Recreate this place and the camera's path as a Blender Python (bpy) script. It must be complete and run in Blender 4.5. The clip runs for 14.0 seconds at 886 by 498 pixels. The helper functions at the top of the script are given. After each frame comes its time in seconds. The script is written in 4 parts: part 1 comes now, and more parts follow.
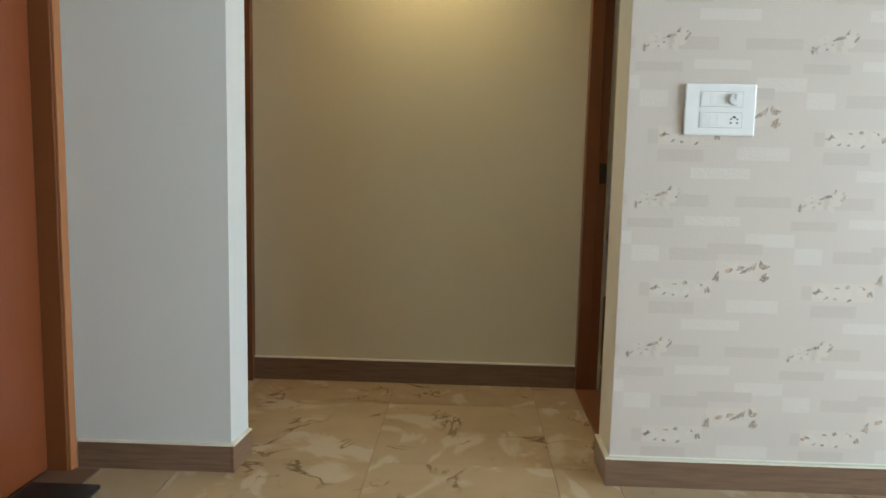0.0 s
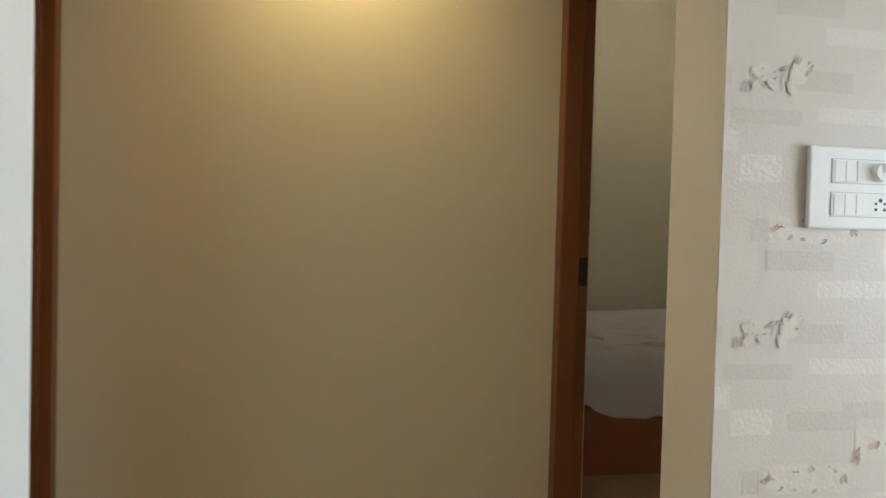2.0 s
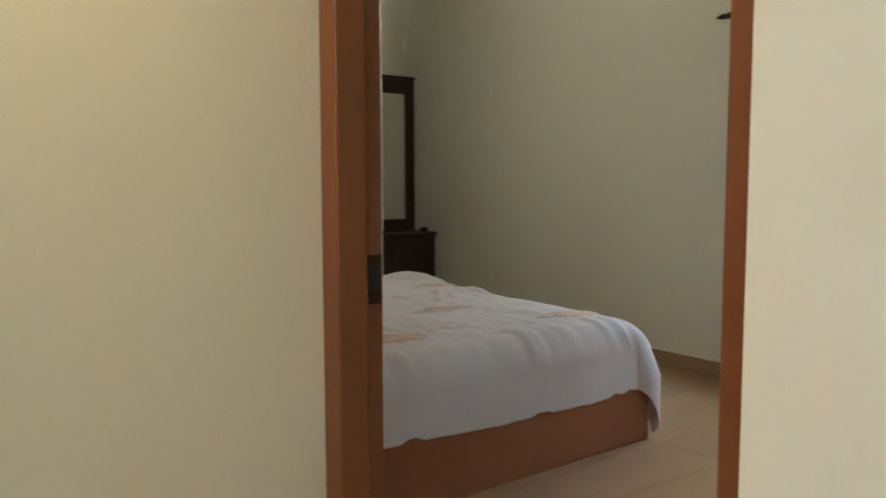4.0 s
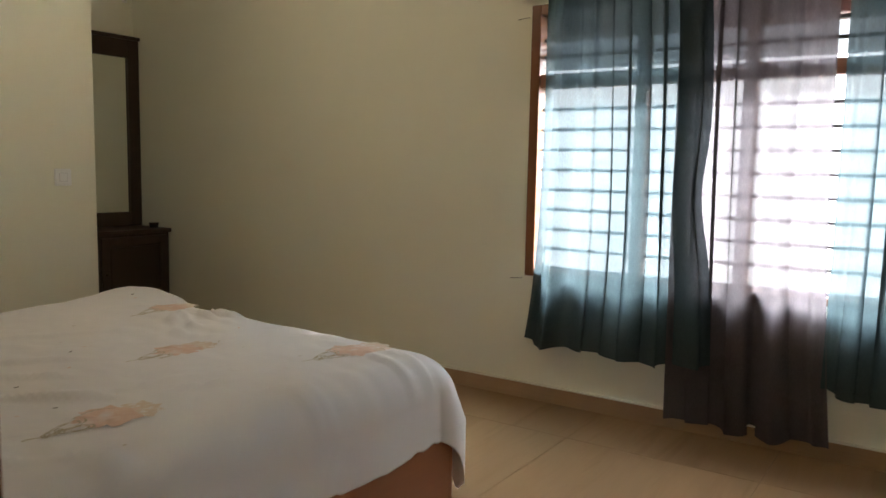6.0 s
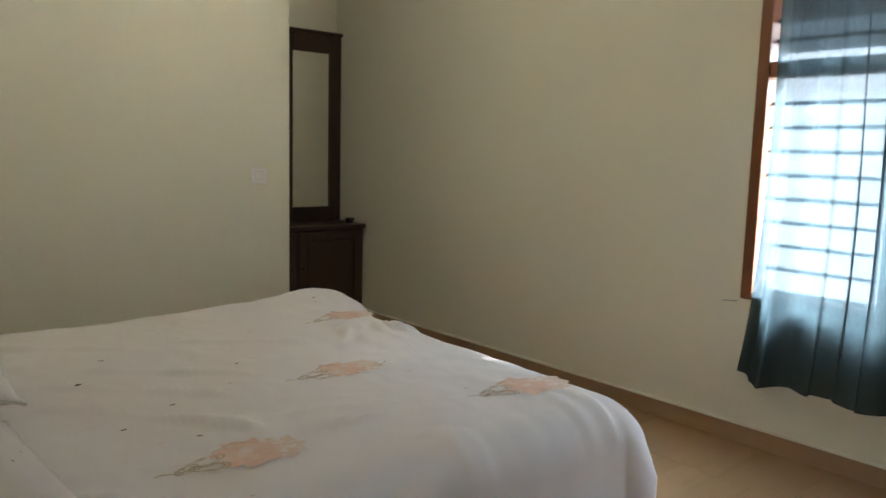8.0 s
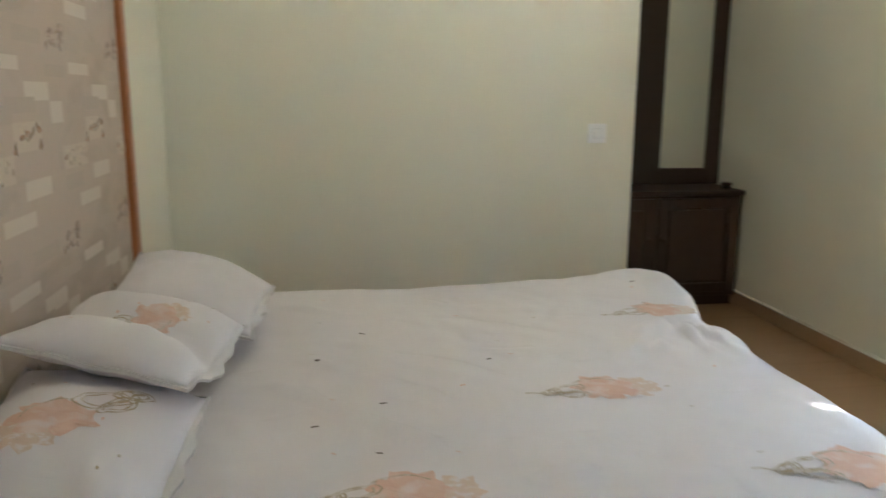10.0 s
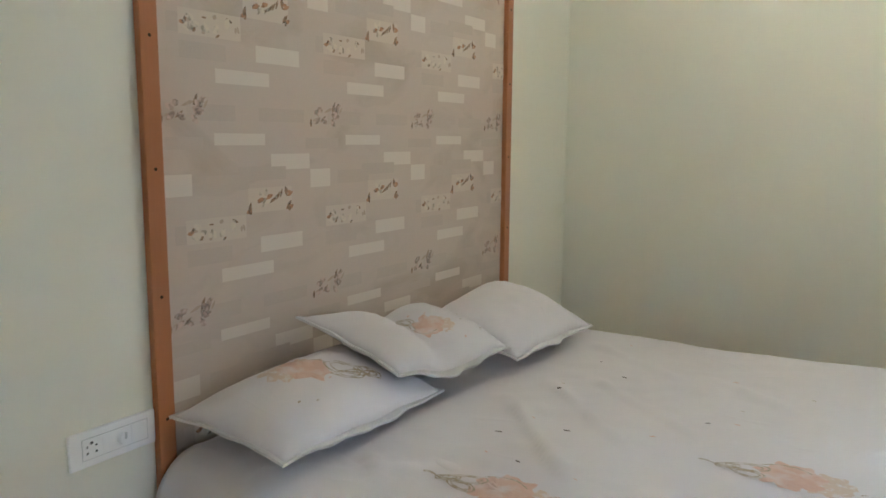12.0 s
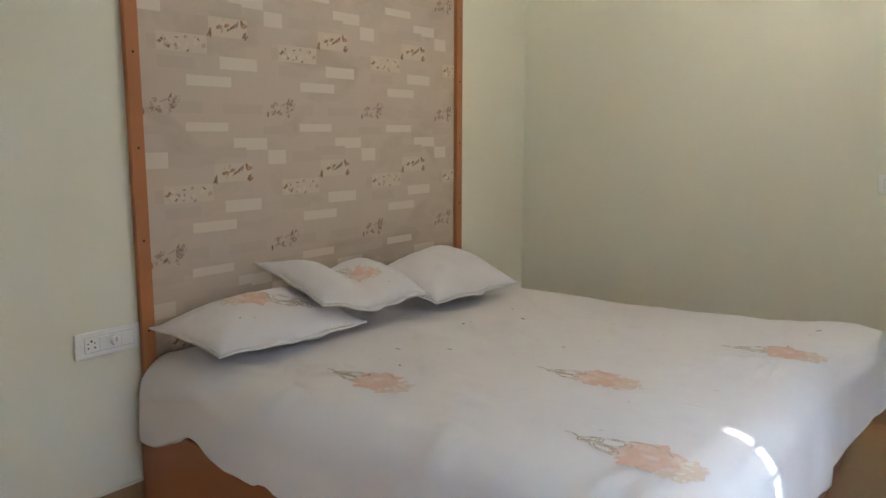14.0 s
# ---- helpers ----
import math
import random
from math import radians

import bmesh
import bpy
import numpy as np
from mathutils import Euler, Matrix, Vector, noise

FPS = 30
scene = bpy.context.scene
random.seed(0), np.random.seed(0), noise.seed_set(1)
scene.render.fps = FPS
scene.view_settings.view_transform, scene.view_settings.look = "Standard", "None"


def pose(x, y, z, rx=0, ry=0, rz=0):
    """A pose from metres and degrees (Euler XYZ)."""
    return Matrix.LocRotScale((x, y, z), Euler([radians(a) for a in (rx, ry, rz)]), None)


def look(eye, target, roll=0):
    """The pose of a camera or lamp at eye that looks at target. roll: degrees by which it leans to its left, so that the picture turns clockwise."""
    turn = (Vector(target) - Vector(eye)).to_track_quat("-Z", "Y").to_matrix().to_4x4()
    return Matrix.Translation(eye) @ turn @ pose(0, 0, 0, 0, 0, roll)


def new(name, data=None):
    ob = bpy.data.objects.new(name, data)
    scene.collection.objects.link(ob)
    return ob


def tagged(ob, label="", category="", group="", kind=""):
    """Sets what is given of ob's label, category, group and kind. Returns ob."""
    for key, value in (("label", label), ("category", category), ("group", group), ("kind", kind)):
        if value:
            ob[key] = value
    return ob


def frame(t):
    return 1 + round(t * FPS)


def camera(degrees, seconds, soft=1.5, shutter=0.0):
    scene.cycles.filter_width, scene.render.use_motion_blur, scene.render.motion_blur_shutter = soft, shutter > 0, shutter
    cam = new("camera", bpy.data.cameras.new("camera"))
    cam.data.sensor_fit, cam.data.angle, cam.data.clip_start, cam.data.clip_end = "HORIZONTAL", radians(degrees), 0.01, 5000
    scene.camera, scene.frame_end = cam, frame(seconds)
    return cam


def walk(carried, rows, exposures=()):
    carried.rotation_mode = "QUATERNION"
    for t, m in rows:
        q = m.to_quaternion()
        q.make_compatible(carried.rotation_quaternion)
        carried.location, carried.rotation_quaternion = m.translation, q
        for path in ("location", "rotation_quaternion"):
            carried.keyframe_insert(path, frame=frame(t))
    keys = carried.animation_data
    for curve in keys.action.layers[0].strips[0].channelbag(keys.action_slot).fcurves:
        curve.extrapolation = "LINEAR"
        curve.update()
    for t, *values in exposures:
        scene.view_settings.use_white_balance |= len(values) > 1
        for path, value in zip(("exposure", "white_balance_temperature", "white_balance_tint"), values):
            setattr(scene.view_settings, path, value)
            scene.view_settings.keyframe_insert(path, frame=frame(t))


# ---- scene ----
cam = camera(60.6, 14.0, shutter=0.4)
PATH = [
    (0, (-0.6, -6.605, 1.015), (-0.663, -4.622, 0.766), 1.3),
    (0.5, (-0.651, -6.44, 1.03), (-0.734, -4.456, 0.793), 1.0),
    (1, (-0.738, -6.195, 1.015), (-0.729, -4.2, 0.871), 1.4),
    (1.5, (-0.805, -5.89, 1.069), (-0.66, -3.897, 0.978), 1.3),
    (2, (-0.855, -5.564, 1.069), (-0.507, -3.595, 1.014), 1.5),
    (2.2, (-0.884, -5.452, 1.064), (-0.431, -3.505, 1.016), 1.3),
    (4.3, (-0.663, -4.342, 1.136), (0.672, -2.865, 0.944), 0.1),
    (4.5, (-0.619, -4.263, 1.152), (0.797, -2.864, 0.947), 0.4),
    (4.6, (-0.591, -4.241, 1.153), (0.837, -2.858, 0.934), 0.7),
    (5, (-0.513, -4.095, 1.155), (1.053, -2.871, 0.93), 0.7),
    (5.5, (-0.392, -3.986, 1.159), (1.241, -2.854, 0.935), 0.8),
    (6, (-0.233, -3.829, 1.165), (1.419, -2.722, 0.953), 1.1),
    (6.5, (-0.097, -3.715, 1.18), (1.504, -2.533, 0.986), 1.3),
    (7, (-0.016, -3.708, 1.216), (1.467, -2.38, 1.027), 0.9),
    (7.2, (0.001, -3.704, 1.22), (1.435, -2.322, 1.036), 0.9),
    (9.3, (0.438, -3.505, 1.246), (1.301, -1.748, 0.838), 1.5),
    (9.5, (0.528, -3.468, 1.236), (1.251, -1.65, 0.824), 1.3),
    (10, (0.703, -3.384, 1.247), (1.001, -1.446, 0.851), 0.3),
    (10.5, (0.903, -3.332, 1.283), (0.747, -1.374, 0.909), -0.5),
    (11, (1.107, -3.348, 1.295), (0.527, -1.463, 0.963), -0.1),
    (11.5, (1.314, -3.465, 1.298), (0.458, -1.681, 1.013), 0.1),
    (12, (1.596, -3.557, 1.323), (0.536, -1.886, 1.035), 0.4),
    (12.5, (1.853, -3.663, 1.316), (0.718, -2.04, 1.034), 0.9),
    (13, (2.136, -3.753, 1.344), (0.976, -2.153, 1.033), 1.2),
    (13.5, (2.328, -3.83, 1.352), (1.164, -2.238, 1.023), 0.9),
    (14, (2.388, -3.803, 1.296), (1.194, -2.228, 0.994), 0.1),
]
walk(cam, [(t, look(e, g, r)) for t, e, g, r in PATH], [(0, -0.22, 6550, 11), (2.2, -0.22, 6850, 14), (4.3, 0.85, 5650, 10), (5.0, 0.72, 6200, 12), (5.5, 0.72, 6450, 12), (6.5, 0.82, 6250, 11), (7.2, 0.95, 5850, 10),
     (9.3, 1.15, 5800, 10), (10.0, 1.45, 5450, 10), (10.5, 1.60, 5200, 10), (11.0, 1.60, 5150, 9), (12.0, 1.52, 5300, 10), (13.0, 1.40, 5550, 12), (14.0, 1.38, 5600, 13)])

# ---- world, sun, lamps ----
world = bpy.data.worlds.new("world")
scene.world = world
world.use_nodes = True
wn = world.node_tree.nodes
sky = wn.new("ShaderNodeTexSky")
sky.sky_type, sky.sun_disc = "NISHITA", False
SUN_WAY = Vector((-1.0, 0.200, -0.725)).normalized()
sky.sun_elevation = math.asin(-SUN_WAY.z)
sky.sun_rotation = math.atan2(-SUN_WAY.x, -SUN_WAY.y)
world.node_tree.links.new(sky.outputs[0], wn["Background"].inputs[0])
wn["Background"].inputs[1].default_value = 0.15


def lamp(name, kind, energy, colour, m, size=0.1, size_y=None, spot=None):
    d = bpy.data.lights.new(name, kind)
    d.energy, d.color = energy, colour
    if kind == "AREA":
        d.shape, d.size, d.size_y = "RECTANGLE", size, size_y or size
    elif kind == "SUN":
        d.angle = radians(0.5)
    else:
        d.shadow_soft_size = size
    if spot:
        d.spot_size, d.spot_blend = radians(spot), 0.9
    ob = new(name, d)
    ob.matrix_world = m
    return tagged(ob, kind="structure")


lamp("sun", "SUN", 4.0, (1.0, 0.94, 0.85), look((8, -9, 6), Vector((8, -9, 6)) + SUN_WAY))
lamp("window_daylight", "AREA", 2800, (0.80, 0.92, 1.0), look((5.3, -3.3, 3.3), (3.2, -3.1, 1.15)), 4.4, 1.8)
lamp("hall_daylight", "AREA", 155, (0.53, 0.78, 0.98), look((3.46, -6.3, 1.02), (0, -6.1, 0.0)), 2.3, 1.7)
lamp("alcove_downlight", "SPOT", 34, (1.0, 0.80, 0.42), look((-0.78, -3.55, 2.215), (-0.78, -3.45, 0)), 0.03, spot=140)
lamp("bedroom_bulb", "POINT", 11, (1.0, 0.87, 0.62), pose(1.50, -1.1, 2.76), 0.05)

# ---- materials ----


def mat(name, colour, rough=0.6, metal=0.0, grain=0.06, scale=40.0, stretch=(1, 1, 1), bump=0.15, blotch=0.06, blotch_scale=2.5, colour2=None,
        spec=0.5, sheen=0.0, bump_dist=0.002):
    m = bpy.data.materials.new(name)
    m.use_nodes = True
    n, l = m.node_tree.nodes, m.node_tree.links
    b = n["Principled BSDF"]
    b.inputs["Roughness"].default_value, b.inputs["Metallic"].default_value = rough, metal
    b.inputs["Specular IOR Level"].default_value = spec
    if sheen:
        b.inputs["Sheen Weight"].default_value = sheen
    co = n.new("ShaderNodeTexCoord")
    mp = n.new("ShaderNodeMapping")
    mp.inputs["Scale"].default_value = stretch
    l.new(co.outputs["Object"], mp.inputs["Vector"])
    fine = n.new("ShaderNodeTexNoise")
    fine.inputs["Scale"].default_value, fine.inputs["Detail"].default_value = scale, 6
    big = n.new("ShaderNodeTexNoise")
    big.inputs["Scale"].default_value, big.inputs["Detail"].default_value = blotch_scale, 3
    l.new(mp.outputs[0], fine.inputs["Vector"])
    l.new(mp.outputs[0], big.inputs["Vector"])
    c2 = colour2 or tuple(c * 0.6 for c in colour)
    mix = n.new("ShaderNodeMix")
    mix.data_type = "RGBA"
    mix.inputs[6].default_value, mix.inputs[7].default_value = (*colour, 1), (*c2, 1)
    ad = n.new("ShaderNodeMath")
    ad.operation = "MULTIPLY_ADD"
    sub = n.new("ShaderNodeMath")
    sub.operation = "MULTIPLY_ADD"
    k1, k2 = grain * 4, blotch * 4
    ad.inputs[1].default_value, ad.inputs[2].default_value = k1, -0.42 * k1
    sub.inputs[1].default_value = k2
    l.new(fine.outputs[0], ad.inputs[0])
    l.new(big.outputs[0], sub.inputs[0])
    l.new(ad.outputs[0], sub.inputs[2])
    off = n.new("ShaderNodeMath")
    off.operation, off.use_clamp = "SUBTRACT", True
    off.inputs[1].default_value = 0.42 * k2
    l.new(sub.outputs[0], off.inputs[0])
    l.new(off.outputs[0], mix.inputs[0])
    l.new(mix.outputs[2], b.inputs["Base Color"])
    if bump:
        bp = n.new("ShaderNodeBump")
        bp.inputs["Strength"].default_value, bp.inputs["Distance"].default_value = bump, bump_dist
        l.new(fine.outputs[0], bp.inputs["Height"])
        l.new(bp.outputs[0], b.inputs["Normal"])
    return m


def vein(m, colour, scale, lo, hi, stretch=(1, 1, 1), rough=None, detail=8.0, distort=1.5, amount=1.0):
    """Lays irregular veins of another colour over a material."""
    n, l = m.node_tree.nodes, m.node_tree.links
    b = n["Principled BSDF"]
    src = b.inputs["Base Color"].links[0].from_socket
    co = n.new("ShaderNodeTexCoord")
    mp = n.new("ShaderNodeMapping")
    mp.inputs["Scale"].default_value = stretch
    l.new(co.outputs["Object"], mp.inputs["Vector"])
    t = n.new("ShaderNodeTexNoise")
    t.inputs["Scale"].default_value, t.inputs["Detail"].default_value, t.inputs["Distortion"].default_value = scale, detail, distort
    l.new(mp.outputs[0], t.inputs["Vector"])
    r = n.new("ShaderNodeMapRange")
    r.inputs["From Min"].default_value, r.inputs["From Max"].default_value = lo, hi
    r.inputs["To Max"].default_value = amount
    l.new(t.outputs[0], r.inputs["Value"])
    mix = n.new("ShaderNodeMix")
    mix.data_type = "RGBA"
    l.new(r.outputs[0], mix.inputs[0])
    l.new(src, mix.inputs[6])
    mix.inputs[7].default_value = (*colour, 1)
    l.new(mix.outputs[2], b.inputs["Base Color"])
    return m


def cracks(m, colour, scale, width, stretch, part_of):
    """Thin broken dark veins, with ragged edges, that fade in and out along a stone."""
    n, l = m.node_tree.nodes, m.node_tree.links
    b = n["Principled BSDF"]
    src = b.inputs["Base Color"].links[0].from_socket
    co, mp = n.new("ShaderNodeTexCoord"), n.new("ShaderNodeMapping")
    mp.inputs["Scale"].default_value = stretch
    l.new(co.outputs["Object"], mp.inputs["Vector"])
    t, gate = n.new("ShaderNodeTexNoise"), n.new("ShaderNodeTexNoise")
    t.inputs["Scale"].default_value, t.inputs["Detail"].default_value, t.inputs["Distortion"].default_value = scale, 10, 0.8
    gate.inputs["Scale"].default_value, gate.inputs["Detail"].default_value = scale * 1.7, 7
    l.new(mp.outputs[0], t.inputs["Vector"])
    l.new(mp.outputs[0], gate.inputs["Vector"])
    off, ab = n.new("ShaderNodeMath"), n.new("ShaderNodeMath")
    off.operation, ab.operation = "SUBTRACT", "ABSOLUTE"
    off.inputs[1].default_value = 0.5
    l.new(t.outputs[0], off.inputs[0])
    l.new(off.outputs[0], ab.inputs[0])
    line, on, both = n.new("ShaderNodeMapRange"), n.new("ShaderNodeMapRange"), n.new("ShaderNodeMath")
    for rg, v in ((line, (0.0, width, 0.85, 0.0)), (on, (part_of, part_of + 0.08, 0.0, 1.0))):
        for k, key in enumerate(("From Min", "From Max", "To Min", "To Max")):
            rg.inputs[key].default_value = v[k]
    both.operation = "MULTIPLY"
    l.new(ab.outputs[0], line.inputs["Value"])
    l.new(gate.outputs[0], on.inputs["Value"])
    l.new(line.outputs[0], both.inputs[0])
    l.new(on.outputs[0], both.inputs[1])
    mix = n.new("ShaderNodeMix")
    mix.data_type = "RGBA"
    l.new(both.outputs[0], mix.inputs[0])
    l.new(src, mix.inputs[6])
    mix.inputs[7].default_value = (*colour, 1)
    l.new(mix.outputs[2], b.inputs["Base Color"])
    return m


PAINT = mat("cream_wall_paint", (0.80, 0.775, 0.655), 0.60, grain=0.02, scale=90, bump=0.12, blotch=0.035, blotch_scale=1.2, colour2=(0.715, 0.685, 0.565), spec=0.35)
# Same paint as PAINT, the hall's cool daylight put into its colour.
DAYTINT = mat("daylight_tinted_wall_paint", (0.66, 0.66, 0.635), 0.55, grain=0.02, scale=90, bump=0.12, blotch=0.03, blotch_scale=1.4, colour2=(0.58, 0.58, 0.555), spec=0.35)
# The cream paint again, with dim warm lamplight mixed into the colour.
WARMLIT = mat("warm_lit_cream_paint", (0.69, 0.62, 0.445), 0.65, grain=0.02, scale=90, bump=0.12, blotch=0.03, blotch_scale=1.2, colour2=(0.61, 0.535, 0.39), spec=0.35)
# Darker tan for the unseen hall walls, so they bounce less light.
DIMWALL = mat("bounce_cutting_tan", (0.40, 0.33, 0.25), 0.7, grain=0.03, scale=80, bump=0.1, blotch=0.04)
CEIL = mat("white_ceiling_paint", (0.80, 0.78, 0.70), 0.8, grain=0.02, scale=80, bump=0.1, blotch=0.02)
CAULK = mat("pale_plaster_bead", (0.78, 0.74, 0.63), 0.6, grain=0.04, scale=60, bump=0.2)
FRAME = mat("orange_brown_varnished_wood", (0.19, 0.062, 0.018), 0.38, grain=0.10, scale=26, stretch=(9, 9, 0.5), bump=0.12, blotch=0.06, colour2=(0.105, 0.033, 0.01))
LEAF = mat("red_brown_door_veneer", (0.23, 0.058, 0.019), 0.36, grain=0.14, scale=14, stretch=(9, 9, 0.35), bump=0.08, blotch=0.10, colour2=(0.17, 0.04, 0.014))
DARKWOOD = mat("dark_walnut_wood", (0.034, 0.015, 0.006), 0.48, grain=0.14, scale=22, stretch=(7, 7, 0.6), bump=0.12, blotch=0.08, colour2=(0.018, 0.008, 0.004))
BEDWOOD = mat("reddish_laminate_wood", (0.30, 0.105, 0.040), 0.35, grain=0.10, scale=16, stretch=(0.5, 7, 7), bump=0.06, blotch=0.07, colour2=(0.19, 0.060, 0.022))
STRIP = mat("orange_teak_strip", (0.40, 0.155, 0.055), 0.42, grain=0.10, scale=24, stretch=(9, 9, 0.6), bump=0.12, blotch=0.05, colour2=(0.26, 0.09, 0.03))
SKIRT_H = mat("dark_woodgrain_tile", (0.22, 0.13, 0.082), 0.30, grain=0.34, scale=9, stretch=(0.8, 0.8, 16), bump=0.05, blotch=0.10, colour2=(0.065, 0.032, 0.02))
SKIRT_B = mat("brown_stone_skirting", (0.36, 0.225, 0.118), 0.30, grain=0.14, scale=12, stretch=(0.7, 0.7, 9), bump=0.03, blotch=0.08, colour2=(0.25, 0.15, 0.075))
MARBLE = mat("beige_marble_tile", (0.52, 0.385, 0.235), 0.10, grain=0.12, scale=9, bump=0.0, blotch=0.22, blotch_scale=2.4, colour2=(0.31, 0.20, 0.105))
vein(MARBLE, (0.66, 0.55, 0.41), 1.9, 0.54, 0.60, (1.3, 1, 1), distort=2.6, detail=4, amount=0.55)
cracks(MARBLE, (0.13, 0.07, 0.033), 1.5, 0.016, (0.8, 1.6, 1), 0.52)
cracks(MARBLE, (0.20, 0.115, 0.055), 3.1, 0.022, (1.5, 0.9, 1), 0.55)
TRAV = mat("brown_travertine_tile", (0.375, 0.235, 0.125), 0.11, grain=0.10, scale=9, stretch=(0.8, 9, 1), bump=0.0, blotch=0.09, blotch_scale=1.4, colour2=(0.285, 0.17, 0.087))
vein(TRAV, (0.24, 0.145, 0.075), 2.4, 0.56, 0.78, (0.35, 5, 1), distort=0.8, amount=0.5)
GROUT = mat("grey_brown_grout", (0.31, 0.20, 0.11), 0.8, grain=0.05, scale=60)
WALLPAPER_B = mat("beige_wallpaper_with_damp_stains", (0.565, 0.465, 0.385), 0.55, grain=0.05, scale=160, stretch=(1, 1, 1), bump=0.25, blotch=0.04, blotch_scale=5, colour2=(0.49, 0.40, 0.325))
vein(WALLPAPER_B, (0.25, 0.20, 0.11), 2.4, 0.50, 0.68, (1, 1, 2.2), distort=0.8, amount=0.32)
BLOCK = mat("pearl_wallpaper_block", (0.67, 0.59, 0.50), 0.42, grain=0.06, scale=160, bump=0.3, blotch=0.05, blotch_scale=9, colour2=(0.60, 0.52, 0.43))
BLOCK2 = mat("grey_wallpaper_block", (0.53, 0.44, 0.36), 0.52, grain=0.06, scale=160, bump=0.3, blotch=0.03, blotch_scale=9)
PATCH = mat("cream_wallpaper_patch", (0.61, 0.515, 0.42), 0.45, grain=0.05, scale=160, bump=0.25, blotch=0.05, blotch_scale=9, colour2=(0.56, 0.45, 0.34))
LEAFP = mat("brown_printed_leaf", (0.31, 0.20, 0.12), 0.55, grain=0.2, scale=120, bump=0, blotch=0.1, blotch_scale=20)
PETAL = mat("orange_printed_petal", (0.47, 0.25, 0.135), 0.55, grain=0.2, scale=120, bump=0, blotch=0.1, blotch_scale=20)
# H_ set: the bedroom paper again, brighter hall daylight put into its colours.
H_PAPER = mat("daylit_wallpaper", (0.65, 0.565, 0.505), 0.34, grain=0.05, scale=160, bump=0.25, blotch=0.05, blotch_scale=5, colour2=(0.585, 0.505, 0.445))
H_BLOCK = mat("daylit_pearl_block", (0.74, 0.66, 0.60), 0.24, grain=0.06, scale=120, bump=0.5, blotch=0.05, blotch_scale=12, colour2=(0.60, 0.54, 0.475))
H_BLOCK2 = mat("daylit_grey_block", (0.61, 0.525, 0.465), 0.36, grain=0.06, scale=160, bump=0.3, blotch=0.04, blotch_scale=9)
H_PATCH = mat("daylit_cream_patch", (0.68, 0.595, 0.52), 0.32, grain=0.06, scale=120, bump=0.4, blotch=0.05, blotch_scale=12, colour2=(0.60, 0.53, 0.44))
H_LEAF = mat("daylit_brown_leaf", (0.55, 0.43, 0.355), 0.45, grain=0.2, scale=120, bump=0)
BLOSSOM = mat("cream_printed_blossom", (0.68, 0.585, 0.46), 0.5, grain=0.15, scale=120, bump=0.2, blotch=0.1, blotch_scale=20)
FADED = mat("faded_grey_brown_leaf", (0.47, 0.365, 0.275), 0.55, grain=0.2, scale=120, bump=0, blotch=0.1, blotch_scale=20)
BLUSH = mat("pink_printed_blossom", (0.60, 0.455, 0.37), 0.5, grain=0.15, scale=120, bump=0.2, blotch=0.1, blotch_scale=20)
# Hall petal, lightened for daylight like the other H_ prints.
H_PETAL = mat("daylit_orange_petal", (0.60, 0.43, 0.31), 0.45, grain=0.2, scale=120, bump=0)
WHITEPL = mat("white_plastic", (0.87, 0.86, 0.85), 0.28, grain=0.01, scale=60, bump=0.0, blotch=0.02)
GREYPL = mat("grey_plastic_groove", (0.56, 0.56, 0.55), 0.45, grain=0.01, bump=0.0)
BLACKPL = mat("black_plastic", (0.012, 0.012, 0.012), 0.5, grain=0.05, bump=0.0)
RUBBER = mat("black_rubber_mat", (0.012, 0.012, 0.012), 0.45, grain=0.3, scale=120, bump=0.4, blotch=0.1)
STEEL = mat("brushed_steel", (0.50, 0.48, 0.45), 0.32, metal=1.0, grain=0.08, scale=80, bump=0.05)
BRONZE = mat("dark_bronze_metal", (0.055, 0.034, 0.018), 0.38, metal=0.8, grain=0.2, scale=50, bump=0.1)
IRON = mat("painted_iron_bar", (0.055, 0.045, 0.045), 0.5, grain=0.2, scale=60, bump=0.1)
COTTON = mat("white_cotton", (0.70, 0.66, 0.67), 0.85, grain=0.03, scale=300, bump=0.25, blotch=0.05, blotch_scale=3.5, colour2=(0.62, 0.58, 0.58), sheen=0.2, bump_dist=0.0008)


def crumple(m, scale, strength, dist):
    """Adds soft cloth wrinkles under a material's fine weave."""
    n, l = m.node_tree.nodes, m.node_tree.links
    fine = [x for x in n if x.type == "BUMP"][0]
    co, mp, t, rg, bp = n.new("ShaderNodeTexCoord"), n.new("ShaderNodeMapping"), n.new("ShaderNodeTexNoise"), n.new("ShaderNodeMapRange"), n.new("ShaderNodeBump")
    mp.inputs["Scale"].default_value, mp.inputs["Rotation"].default_value = (1.0, 2.3, 1.0), (0, 0, 0.6)
    t.inputs["Scale"].default_value, t.inputs["Detail"].default_value, t.inputs["Distortion"].default_value = scale, 4, 1.6
    t.noise_type = "RIDGED_MULTIFRACTAL"
    rg.inputs["From Min"].default_value, rg.inputs["From Max"].default_value = 0.3, 1.6
    bp.inputs["Strength"].default_value, bp.inputs["Distance"].default_value = strength, dist
    l.new(co.outputs["Object"], mp.inputs["Vector"])
    l.new(mp.outputs[0], t.inputs["Vector"])
    l.new(t.outputs[0], rg.inputs["Value"])
    l.new(rg.outputs[0], bp.inputs["Height"])
    l.new(bp.outputs[0], fine.inputs["Normal"])


crumple(COTTON, 3.0, 0.7, 0.018)
PINK = mat("faded_orange_print", (0.66, 0.44, 0.35), 0.85, grain=0.16, scale=55, bump=0.1, blotch=0.16, blotch_scale=16, colour2=(0.78, 0.63, 0.55))


